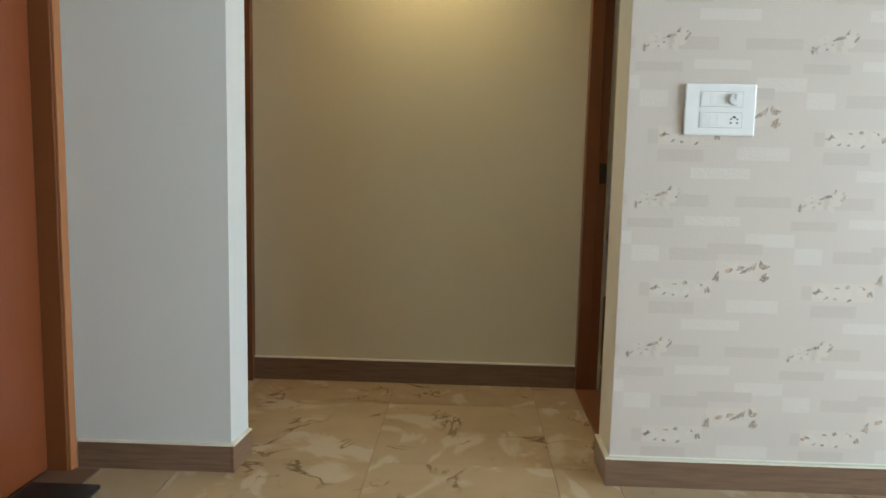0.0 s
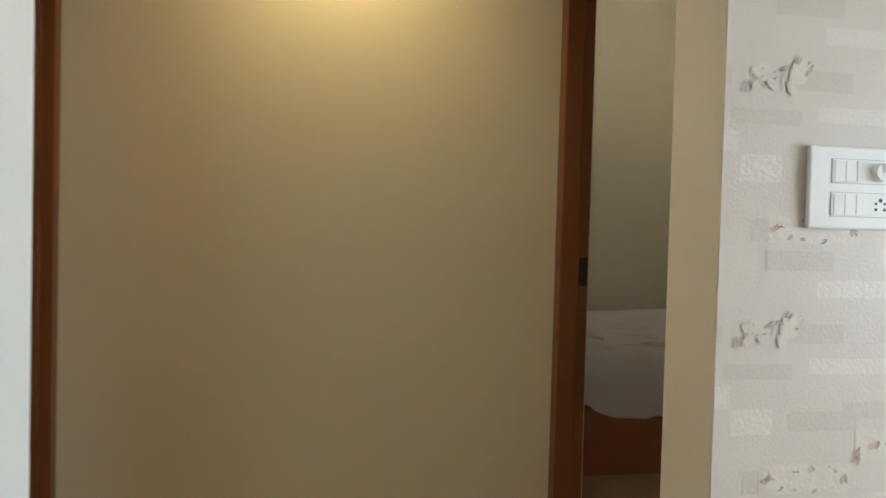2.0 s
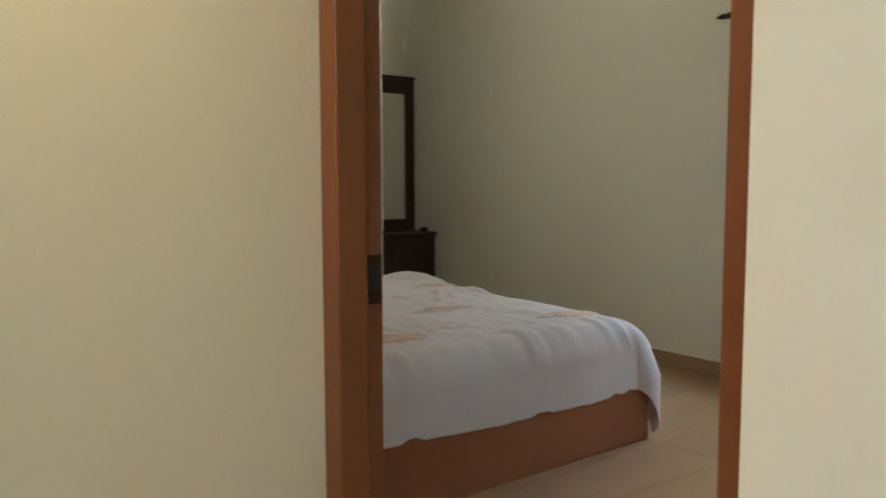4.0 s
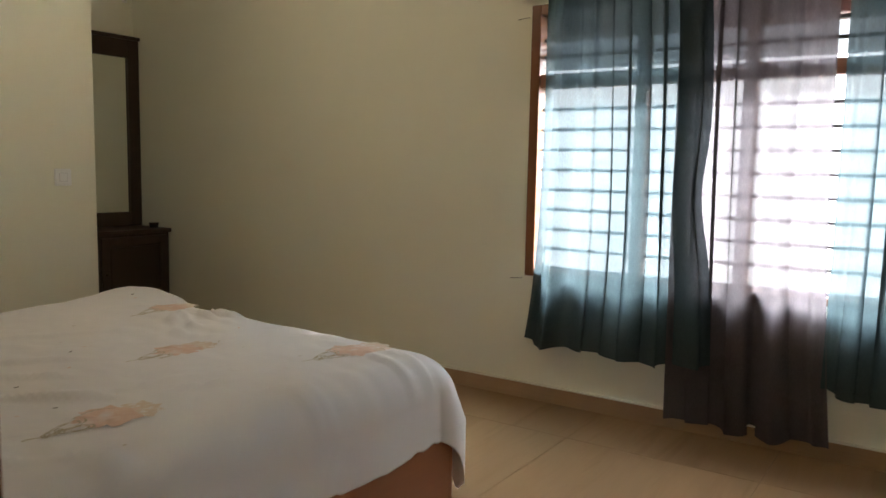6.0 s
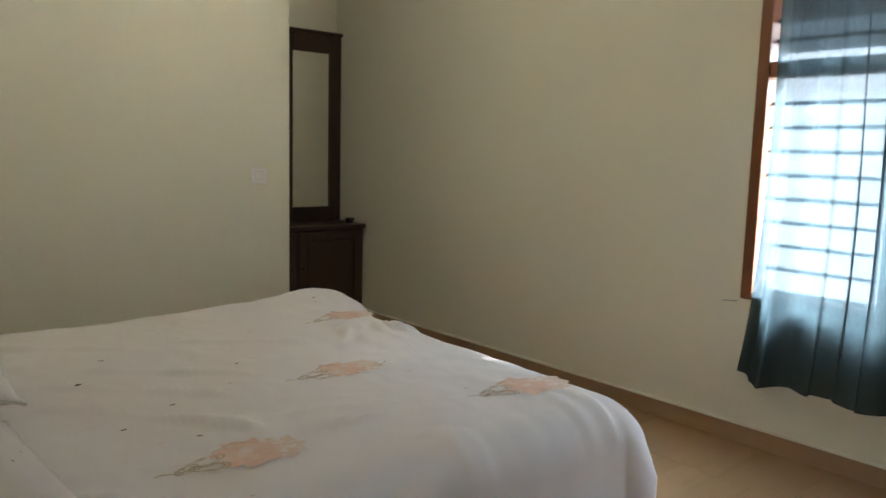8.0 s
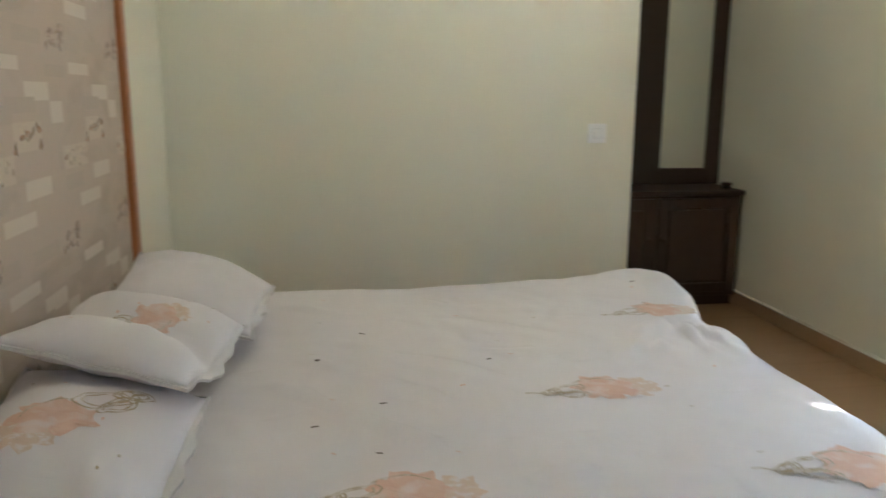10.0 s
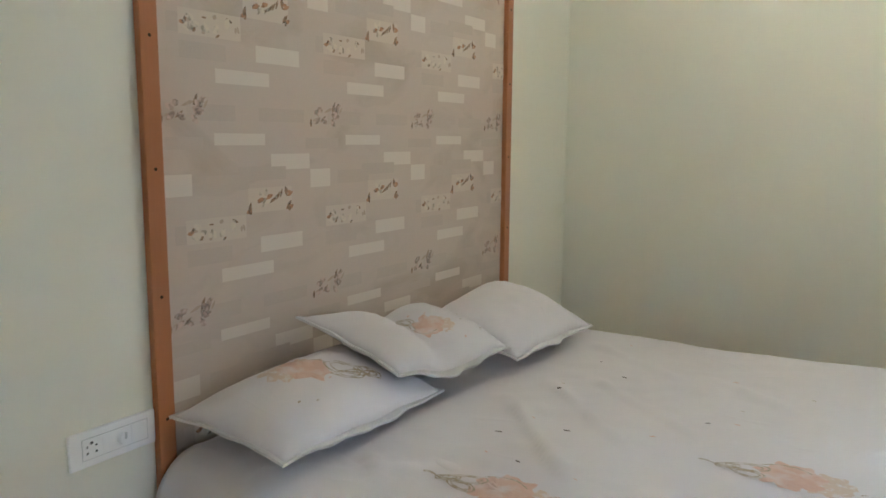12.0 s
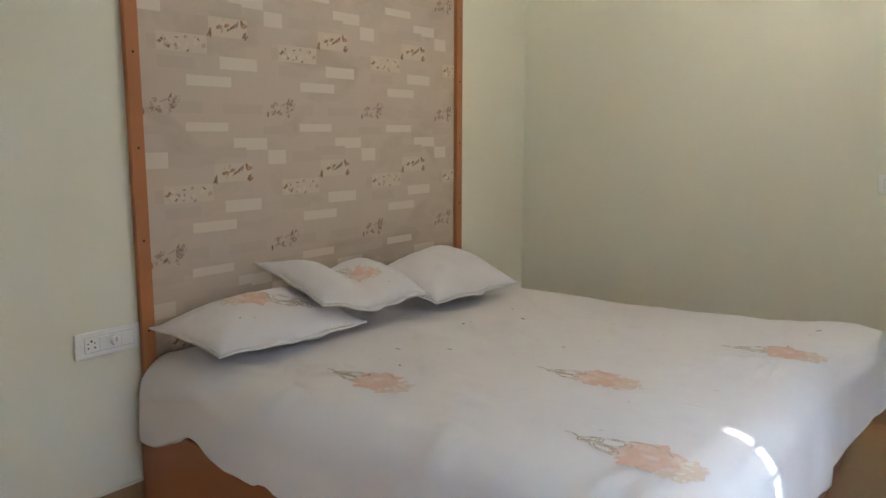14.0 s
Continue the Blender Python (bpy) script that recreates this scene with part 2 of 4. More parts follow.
def faded(m, lo, hi, scale):
    """Lets a print wear away in speckles, so that the cloth shows through."""
    n, l = m.node_tree.nodes, m.node_tree.links
    out, b = n["Material Output"], n["Principled BSDF"]
    co = n.new("ShaderNodeTexCoord")
    t = n.new("ShaderNodeTexNoise")
    t.inputs["Scale"].default_value, t.inputs["Detail"].default_value = scale, 6
    l.new(co.outputs["Object"], t.inputs["Vector"])
    rg = n.new("ShaderNodeMapRange")
    rg.inputs["From Min"].default_value, rg.inputs["From Max"].default_value = lo, hi
    l.new(t.outputs[0], rg.inputs["Value"])
    tp, mx = n.new("ShaderNodeBsdfTransparent"), n.new("ShaderNodeMixShader")
    l.new(rg.outputs[0], mx.inputs[0])
    l.new(tp.outputs[0], mx.inputs[1])
    l.new(b.outputs[0], mx.inputs[2])
    l.new(mx.outputs[0], out.inputs[0])


faded(BLUSH, 0.3, 0.6, 60)
faded(BLOSSOM, 0.2, 0.5, 60)
faded(LEAFP, 0.25, 0.55, 70)
faded(PETAL, 0.25, 0.55, 70)
faded(H_LEAF, 0.3, 0.6, 60)
faded(H_PETAL, 0.3, 0.55, 60)
vein(PINK, (0.72, 0.66, 0.655), 24, 0.50, 0.70, distort=0.4, detail=6, amount=0.7)
SCROLL = mat("olive_printed_line", (0.44, 0.365, 0.265), 0.85, grain=0.2, scale=80, bump=0)
vein(SCROLL, (0.68, 0.63, 0.60), 40, 0.50, 0.66, distort=0.3, detail=5, amount=0.8)
BRACT = mat("faded_beige_print", (0.66, 0.525, 0.43), 0.85, grain=0.16, scale=55, bump=0.1, blotch=0.12, blotch_scale=16, colour2=(0.60, 0.50, 0.42))
vein(BRACT, (0.72, 0.665, 0.66), 60, 0.50, 0.62, distort=0.3, detail=4, amount=0.9)
BUD = mat("dark_printed_bud", (0.14, 0.11, 0.10), 0.85, grain=0.2, scale=80, bump=0)
PIPING = mat("white_cotton_edge", (0.66, 0.63, 0.62), 0.85, grain=0.1, scale=200, bump=0.2)
MATTRESS = mat("beige_mattress_cloth", (0.45, 0.36, 0.28), 0.9, grain=0.08, scale=100)
CONCRETE = mat("pale_plastered_outside_wall", (0.62, 0.60, 0.58), 0.8, grain=0.05, scale=20)
EARTH = mat("pale_sandy_ground", (0.40, 0.35, 0.28), 0.9, grain=0.1, scale=8, blotch=0.1)


def glass(name):
    m = bpy.data.materials.new(name)
    m.use_nodes = True
    b = m.node_tree.nodes["Principled BSDF"]
    b.inputs["Transmission Weight"].default_value, b.inputs["Roughness"].default_value, b.inputs["IOR"].default_value = 1.0, 0.02, 1.45
    return m


def cloth(name, colour, through_part, clear):
    """Thin woven cloth: part diffuse, part translucent, part open weave."""
    m = bpy.data.materials.new(name)
    m.use_nodes = True
    n, l = m.node_tree.nodes, m.node_tree.links
    out = n["Material Output"]
    n.remove(n["Principled BSDF"])
    co = n.new("ShaderNodeTexCoord")
    mp = n.new("ShaderNodeMapping")
    mp.inputs["Scale"].default_value = (60, 260, 60)
    l.new(co.outputs["Object"], mp.inputs["Vector"])
    t = n.new("ShaderNodeTexNoise")
    t.inputs["Scale"].default_value, t.inputs["Detail"].default_value = 1.0, 4
    l.new(mp.outputs[0], t.inputs["Vector"])
    ramp = n.new("ShaderNodeMix")
    ramp.data_type = "RGBA"
    ramp.inputs[6].default_value, ramp.inputs[7].default_value = (*colour, 1), (*[c * 0.62 for c in colour], 1)
    l.new(t.outputs[0], ramp.inputs[0])
    d, tr, tp = n.new("ShaderNodeBsdfDiffuse"), n.new("ShaderNodeBsdfTranslucent"), n.new("ShaderNodeBsdfTransparent")
    l.new(ramp.outputs[2], d.inputs[0])
    l.new(ramp.outputs[2], tr.inputs[0])
    tp.inputs[0].default_value = (*[min(1, 0.45 + c) for c in colour], 1)
    m1, m2 = n.new("ShaderNodeMixShader"), n.new("ShaderNodeMixShader")
    m1.inputs[0].default_value, m2.inputs[0].default_value = through_part, clear
    l.new(d.outputs[0], m1.inputs[1])
    l.new(tr.outputs[0], m1.inputs[2])
    l.new(m1.outputs[0], m2.inputs[1])
    l.new(tp.outputs[0], m2.inputs[2])
    l.new(m2.outputs[0], out.inputs[0])
    return m


TEAL = cloth("teal_grey_sheer_cloth", (0.070, 0.098, 0.106), 0.34, 0.085)
MAUVE = cloth("mauve_grey_sheer_cloth", (0.135, 0.113, 0.118), 0.38, 0.075)
GLASS = glass("clear_glass")
MIRROR = bpy.data.materials.new("silvered_mirror")
MIRROR.use_nodes = True
_b = MIRROR.node_tree.nodes["Principled BSDF"]
_b.inputs["Base Color"].default_value, _b.inputs["Metallic"].default_value, _b.inputs["Roughness"].default_value = (0.82, 0.84, 0.80, 1), 1.0, 0.03
BULB = bpy.data.materials.new("lit_lamp_diffuser")
BULB.use_nodes = True
_b = BULB.node_tree.nodes["Principled BSDF"]
_b.inputs["Emission Color"].default_value, _b.inputs["Emission Strength"].default_value = (1.0, 0.82, 0.55, 1), 6.0

# ---- mesh helpers ----


def box(bm, lo, hi, bevel=0.0, seg=2):
    made = bmesh.ops.create_cube(bm, size=1.0)
    for v in made["verts"]:
        v.co = Vector([lo[i] + (v.co[i] + 0.5) * (hi[i] - lo[i]) for i in range(3)])
    if bevel:
        edges = list({e for v in made["verts"] for e in v.link_edges})
        bmesh.ops.bevel(bm, geom=edges, offset=bevel, segments=seg, affect="EDGES", profile=0.5)
    return bm


def tube(bm, a, b, r, n=12, r2=None):
    a, b = Vector(a), Vector(b)
    q = (b - a).to_track_quat("Z", "Y").to_matrix().to_4x4()
    m = Matrix.Translation((a + b) / 2) @ q
    bmesh.ops.create_cone(bm, cap_ends=True, segments=n, radius1=r, radius2=r if r2 is None else r2, depth=(b - a).length, matrix=m)
    return bm


def ball(bm, c, r, sx=1, sy=1, sz=1, n=12):
    bmesh.ops.create_uvsphere(bm, u_segments=n, v_segments=max(6, n // 2), radius=r, matrix=Matrix.Translation(c) @ Matrix.Diagonal((sx, sy, sz, 1)))
    return bm


def mesh_of(name, bm, material, smooth=False):
    me = bpy.data.meshes.new(name)
    bm.to_mesh(me)
    bm.free()
    for m in material if isinstance(material, (list, tuple)) else [material]:
        me.materials.append(m)
    if smooth:
        for p in me.polygons:
            p.use_smooth = True
    return me


def part(name, bm, material, parent, label="", smooth=False, kind=""):
    ob = new(name, mesh_of(name, bm, material, smooth))
    ob.parent = parent
    return tagged(ob, label, kind=kind)


def thing(name, label, category, group="", at=(0, 0, 0)):
    ob = new(name)
    ob.empty_display_size = 0.1
    ob.location = at
    return tagged(ob, label, category, group)


def boxes(lo_hi, bevel=0.0):
    bm = bmesh.new()
    for lo, hi in lo_hi:
        box(bm, lo, hi, bevel)
    return bm


def structure(name, bm, material, label, category):
    ob = new(name, mesh_of(name, bm, material))
    return tagged(ob, label, category, kind="structure")


def prism(bm, pts, z0, z1):
    """An upright block over a plan outline."""
    lo = [bm.verts.new((x, y, z0)) for x, y in pts]
    hi = [bm.verts.new((x, y, z1)) for x, y in pts]
    bm.faces.new(lo[::-1])
    bm.faces.new(hi)
    for i in range(len(pts)):
        j = (i + 1) % len(pts)
        bm.faces.new((lo[i], lo[j], hi[j], hi[i]))
    bmesh.ops.recalc_face_normals(bm, faces=bm.faces)
    return bm


# ---- plan ----
H = 2.90                          # ceiling
XA, XE = -0.105, 3.18             # alcove face of the door frame; inner face of the window wall
XR, YRET = -0.140, -4.135         # return of the papered wall into the alcove
YS, YSI = -4.323, -4.215          # papered hall face and bedroom face of the south wall
YB = -3.331                       # back wall of the alcove
DOOR0, DOOR1, DOORH = -4.150, -3.331, 1.84   # bedroom door frame, outside
XN, YN, YR = 2.118, 0.145, 1.21   # end of the north wall, its set-back at the west; back of the recess
COLX, COLY, COLR, XW = -1.315, -4.326, -4.186, -1.532   # plain hall wall and its return; west face of the alcove
XL = -1.838                       # hall wall with the red-brown door
WY0, WY1, WZ0, WZ1 = -4.08, -2.047, 0.632, 1.965   # window opening

structure("wall_west", prism(prism(bmesh.new(), [(XA, DOOR1), (0, DOOR1), (0, YN + 0.12), (XA, YN + 0.12)], 0, H), [(XA, DOOR0), (0, DOOR0), (0, DOOR1 - 0.001), (XA, DOOR1 - 0.001)], DOORH, H),
          PAINT, "cream painted bedroom wall beside the open door", "wall")
structure("wall_south", boxes([((0, YS, 0), (XE + 0.23, YSI, H)), ((XR, YS, 0), (0, DOOR0, H)), ((XR, DOOR0, 0), (XA - 0.008, YRET, H))]), PAINT, "cream painted partition between hall and bedroom", "wall")
structure("wall_north", prism(bmesh.new(), [(0, YN), (XN, 0.0), (XN, 0.12), (0, YN + 0.12)], 0, H), PAINT, "plain cream wall beside the bed", "wall")
structure("wall_recess_side", boxes([((XN - 0.11, 0.12, 0), (XN, YR, H))]), PAINT, "cream side wall of the dressing recess", "wall")
structure("wall_recess_back", boxes([((XN - 0.11, YR, 0), (XE + 0.23, YR + 0.12, H))]), PAINT, "cream wall behind the dressing table", "wall")
structure("wall_east", boxes([((XE, WY1, 0), (XE + 0.23, YR, H)), ((XE, YSI, 0), (XE + 0.23, WY0, H)), ((XE, WY0, 0), (XE + 0.23, WY1, WZ0)), ((XE, WY0, WZ1), (XE + 0.23, WY1, H))]),
          PAINT, "cream painted wall with the curtained window", "wall")
structure("wall_alcove_back", boxes([((-1.76, YB, 0), (XA, YB + 0.12, H))]), WARMLIT, "cream plastered wall between two doors, warm lamplight in its colour", "wall")
structure("wall_hall_left", prism(boxes([((-1.76, COLR, 1.84), (XW, YB, H))]), [(-1.95, COLY), (COLX - 0.014, COLY), (COLX, COLR), (-1.95, COLR)], 0, H), DAYTINT, "pale plastered hall wall beside the door, cool daylight in its colour", "wall")
structure("wall_hall_west", boxes([((XL - 0.13, -9.5, 0), (XL, -5.33, H)), ((XL - 0.13, -5.33, 1.90), (XL, COLY, H))]), DAYTINT, "pale plastered hall wall around the door", "wall")
structure("wall_hall_east", boxes([((3.41, -9.5, 0), (3.53, -7.5, H)), ((3.41, -5.1, 0), (3.53, YS, H)), ((3.41, -7.5, 2.1), (3.53, -5.1, H))]), DIMWALL, "unseen tan hall wall with a wide opening for daylight", "wall")
structure("wall_hall_south", boxes([((XL - 0.13, -9.62, 0), (3.53, -9.5, H))]), DIMWALL, "plain unseen hall wall, darkened tan to cut bounce light", "wall")
# Unseen beam, added to keep ceiling bounce out of the alcove.
structure("wall_lintel", boxes([((COLX, YS, 2.05), (XR, YS + 0.12, H))]), PAINT, "unseen plain beam added to shade the alcove", "wall")
structure("ceiling", boxes([((-2.1, -9.62, H), (3.53, YR + 0.12, H + 0.12))]), CEIL, "plain white plaster ceiling", "ceiling")
structure("ceiling_alcove", boxes([((XW, YS + 0.121, 2.28), (XA - 0.001, YB - 0.001, 2.36))]), CEIL, "low plain white ceiling of the alcove", "ceiling")
structure("ground", boxes([((-60, -60, -0.62), (60, 60, -0.5))]), EARTH, "pale sunlit ground outside", "ground")

# ---- floors ----


def tiled(name, x0, x1, y0, y1, ox, oy, sx, sy, material, label):
    base = structure(name, boxes([((x0, y0, -0.06), (x1, y1, -0.003))]), GROUT, label, "floor")
    cache = {}
    i0, i1 = math.floor((x0 - ox) / sx), math.ceil((x1 - ox) / sx)
    j0, j1 = math.floor((y0 - oy) / sy), math.ceil((y1 - oy) / sy)
    g = 0.0008
    for i in range(i0, i1):
        for j in range(j0, j1):
            a, b = max(x0, ox + i * sx) + g, min(x1, ox + (i + 1) * sx) - g
            c, d = max(y0, oy + j * sy) + g, min(y1, oy + (j + 1) * sy) - g
            if b - a < 0.01 or d - c < 0.01:
                continue
            key = (round(b - a, 3), round(d - c, 3))
            if key not in cache:
                cache[key] = mesh_of("tile", boxes([((-key[0] / 2, -key[1] / 2, -0.02), (key[0] / 2, key[1] / 2, 0))]), material)
            t = new("tile", cache[key])
            t.location = ((a + b) / 2, (c + d) / 2, 0)
            t.parent = base
    return base


def shift_by_tile(m):
    """Moves a material's pattern from tile to tile."""
    n, l = m.node_tree.nodes, m.node_tree.links
    info = n.new("ShaderNodeObjectInfo")
    for mp in [x for x in n if x.type == "MAPPING"]:
        mul = n.new("ShaderNodeVectorMath")
        mul.operation = "SCALE"
        mul.inputs[0].default_value = (37.0, 53.0, 11.0)
        l.new(info.outputs["Random"], mul.inputs["Scale"])
        l.new(mul.outputs[0], mp.inputs["Location"])


shift_by_tile(MARBLE)
shift_by_tile(TRAV)
tiled("floor_hall", -2.0, XA, -9.5, YB, -0.90, -3.62, 0.60, 0.60, MARBLE, "glossy beige marble tile floor with dark brown veins")
tiled("floor_hall_east", XA, 3.41, -9.5, YS, -0.90, -3.62, 0.60, 0.60, MARBLE, "glossy beige marble tile floor with dark brown veins")
tiled("floor_bedroom", 0.0, XE, YSI, YR, 0.35, -4.1, 0.80, 0.80, TRAV, "polished brown streaked travertine tile floor")

# ---- skirtings ----


def skirting(name, a, b, n, h, material, label, depth=0.012, z0=0.0):
    """A skirting board from a to b on the plan, standing out to the side n, with a pale bead on top."""
    a, b, n = Vector(a), Vector(b), Vector(n).normalized()
    o = n * depth
    e = tagged(new(name), label, "skirting", kind="structure")
    bm = prism(bmesh.new(), [tuple(a), tuple(b), tuple(b + o), tuple(a + o)], z0, h)
    part("board", bm, material, e)
    o2 = n * (depth + 0.0025)
    part("bead", prism(bmesh.new(), [tuple(a), tuple(b), tuple(b + o2), tuple(a + o2)], h, h + 0.006), CAULK, e, "pale plaster bead")
    return e


SH, SB = 0.086, 0.078
DK, BR = "dark wood-grain tile skirting along the hall wall", "brown stone skirting along the bedroom wall"
skirting("baseboard", (XR, YS), (3.4, YS), (0, -1), SH, SKIRT_H, DK)
skirting("baseboard", (XR, YS - 0.012), (XR, YRET), (-1, 0), SH, SKIRT_H, DK)
skirting("baseboard", (XW, YB), (XA - 0.007, YB), (0, -1), SH + 0.012, SKIRT_H, DK)
skirting("baseboard", (XL + 0.022, COLY), (COLX - 0.014, COLY), (0, -1), SH, SKIRT_H, DK)
skirting("baseboard", (COLX - 0.014, COLY - 0.012), (COLX, COLR), (1, -0.24), SH, SKIRT_H, DK)
skirting("baseboard", (XE, YSI + 0.0), (XE, YR), (-1, 0), SB, SKIRT_B, BR, depth=0.022)
skirting("baseboard", (0, YN), (XN, 0.0), (0, -1), SB, SKIRT_B, BR)
skirting("baseboard", (0, DOOR1 + 0.05), (0, YN - 0.02), (1, 0), SB, SKIRT_B, BR)
skirting("baseboard", (0.07, YSI), (XE - 0.02, YSI), (0, 1), SB, SKIRT_B, BR)
skirting("baseboard", (XN, 0.0), (XN, YR), (1, 0), SB, SKIRT_B, BR)

# ---- bedroom door frame ----


def door_frame(name, x0, x1, y0, y1, h, label, face=0.056, material=FRAME, rebate=0.034):
    """A frame in a wall that runs along y, between x0 and x1, with a rebate for the leaf on the x1 side."""
    e = tagged(new(name), label, "door frame", kind="structure")
    xm = x1 - rebate
    for nm, lo, hi, lo2, hi2 in (("jamb", (x0, y1 - face, 0), (xm, y1, h), (xm, y1 - face + 0.008, 0), (x1, y1, h)), ("jamb", (x0, y0, 0), (xm, y0 + face, h), (xm, y0, 0), (x1, y0 + face - 0.008, h)),
                                 ("head", (x0, y0 + face, h - face), (xm, y1 - face, h), (xm, y0 + face, h - face + 0.008), (x1, y1 - face, h))):
        bm = box(bmesh.new(), lo, hi, 0.003)
        part(nm, box(bm, lo2, hi2, 0.002), material, e)
    return e


fr = door_frame("door_frame", XA - 0.006, -0.020, DOOR0, DOOR1, DOORH, "orange-brown varnished wooden door frame, doorway standing open")
plate = part("strike_plate", boxes([((-0.051, -3.3815, 0.905), (-0.023, -3.3785, 0.99))], 0.001), BRONZE, fr, "small dark metal strike plate")
part("strike_hole", boxes([((-0.045, -3.3830, 0.928), (-0.029, -3.3812, 0.968))]), BLACKPL, plate)
part("screw", tube(bmesh.new(), (-0.037, -3.3812, 0.980), (-0.037, -3.3826, 0.980), 0.004), BRONZE, plate)
part("screw", tube(bmesh.new(), (-0.037, -3.3812, 0.915), (-0.037, -3.3826, 0.915), 0.004), BRONZE, plate)
part("plaster_line", boxes([((XA - 0.004, DOOR1 - 0.0005, 0.09), (XA + 0.004, DOOR1 + 0.006, DOORH))]), CAULK, fr, "ragged pale plaster joint")
tagged(new("threshold", mesh_of("threshold", box(bmesh.new(), (XA - 0.006, DOOR0 + 0.056, 0.0), (0.0, DOOR1 - 0.056, 0.012), 0.003), FRAME)), "low brown wooden threshold in the doorway", "threshold", kind="structure")

# west door of the alcove, shut
fw = door_frame("door_frame", XW - 0.10, XW, COLR, YB, 1.84, "dark brown wooden door frame in the alcove")
wl = tagged(new("door_1"), "closed dark brown wooden door", "door", kind="structure")
part("leaf", box(bmesh.new(), (XW - 0.085, COLR + 0.058, 0.006), (XW - 0.05, YB - 0.058, 1.782), 0.003), LEAF, wl)

# red-brown door in the hall
fh = tagged(new("door_frame"), "light orange-brown wooden frame of the hall door", "door frame", kind="structure")
part("jamb", box(bmesh.new(), (XL - 0.13, COLY - 0.058, 0), (XL + 0.012, COLY - 0.013, 1.90), 0.004), FRAME, fh)
part("face_strip", box(bmesh.new(), (XL + 0.0125, COLY - 0.052, 0), (XL + 0.020, COLY - 0.013, 1.90), 0.002), STRIP, fh, "pale orange frame edge")
part("jamb", box(bmesh.new(), (XL - 0.13, -5.33, 0), (XL + 0.012, -5.27, 1.90), 0.004), STRIP, fh)
part("head", box(bmesh.new(), (XL - 0.13, -5.27, 1.84), (XL + 0.012, COLY - 0.058, 1.90), 0.004), STRIP, fh)
part("plaster_line", boxes([((XL - 0.02, COLY - 0.0135, 0), (XL + 0.006, COLY, 1.9))]), CAULK, fh, "ragged pale plaster joint")
hd = tagged(new("door_2"), "closed red-brown veneered wooden hall door", "door", kind="structure")
part("leaf", box(bmesh.new(), (XL - 0.085, -5.267, 0.012), (XL - 0.05, COLY - 0.061, 1.838), 0.003), LEAF, hd)
tagged(new("threshold", mesh_of("threshold", box(bmesh.new(), (XL - 0.13, -5.27, 0), (XL + 0.10, COLY - 0.03, 0.006), 0.002), SKIRT_H)), "dark brown stone threshold under the hall door", "threshold", kind="structure")
dm = thing("doormat", "black ribbed rubber doormat before the hall door", "doormat")
part("pad", box(bmesh.new(), (-1.875, -5.20, 0.0065), (-1.665, -4.497, 0.022), 0.006), RUBBER, dm)

# ---- wallpaper ----


def spray(rng, w, h, kind):
    """Printed pieces of one flower spray in shares of the repeat: place, length, width, turn, tint."""
    out = []

    def add(u, v, ln, wd, turn, tint):
        out.append((u * w, v * h, ln, wd, turn, tint))

    if kind == "corner":          # dark bud clusters at three corners, an open flower in the middle
        for cu, cv in ((-.44, -.32), (.40, .30), (.42, -.28)):
            for k in range(4):
                add(cu + rng.uniform(-.06, .06), cv + rng.uniform(-.14, .14), rng.uniform(.014, .026), rng.uniform(.009, .014), rng.uniform(0, 3.1), 3 if k % 2 else 4)
        for k in range(6):
            a = k * 1.05 + 0.3
            add(-.14 + .10 * math.cos(a), .05 + .20 * math.sin(a), .030, .014, a, 4 if k % 3 == 0 else 5)
        add(-.14, .05, .014, .012, 0, 3)
        for k in range(4):
            add(.03 + .07 * k, -.05 + .09 * k, .024, .008, .6 + .2 * k, 3)
    elif kind == "chain":         # small olive leaves along the rim, pale blossoms between
        for k in range(11):
            a = k * 2 * math.pi / 11
            add(.38 * math.cos(a) + rng.uniform(-.10, .10), .28 * math.sin(a) + rng.uniform(-.16, .16), rng.uniform(.008, .022), rng.uniform(.005, .012), a + rng.uniform(0, 3), 3 if k % 2 else 7)
        for k in range(8):
            add(rng.uniform(-.36, .36), rng.uniform(-.22, .22), .026, .018, rng.uniform(0, 3.1), 5)
        for k in range(3):
            add(-.44 + .03 * k, .05 * (k - 1), .016, .011, k, 4)
    else:                         # slanting twig of narrow leaves over faint blossoms
        for k in range(9):
            t = k / 8
            add(-.40 + .80 * t + rng.uniform(-.03, .03), -.30 + .58 * t + rng.uniform(-.16, .16), rng.uniform(.020, .032), rng.uniform(.007, .011), .6 + rng.uniform(-.9, .9), 3 if k % 3 == 0 else 7)
        for k in range(9):
            add(rng.uniform(-.40, .30), rng.uniform(-.40, .25), .028, .018, rng.uniform(0, 3.1), 6)
    return out


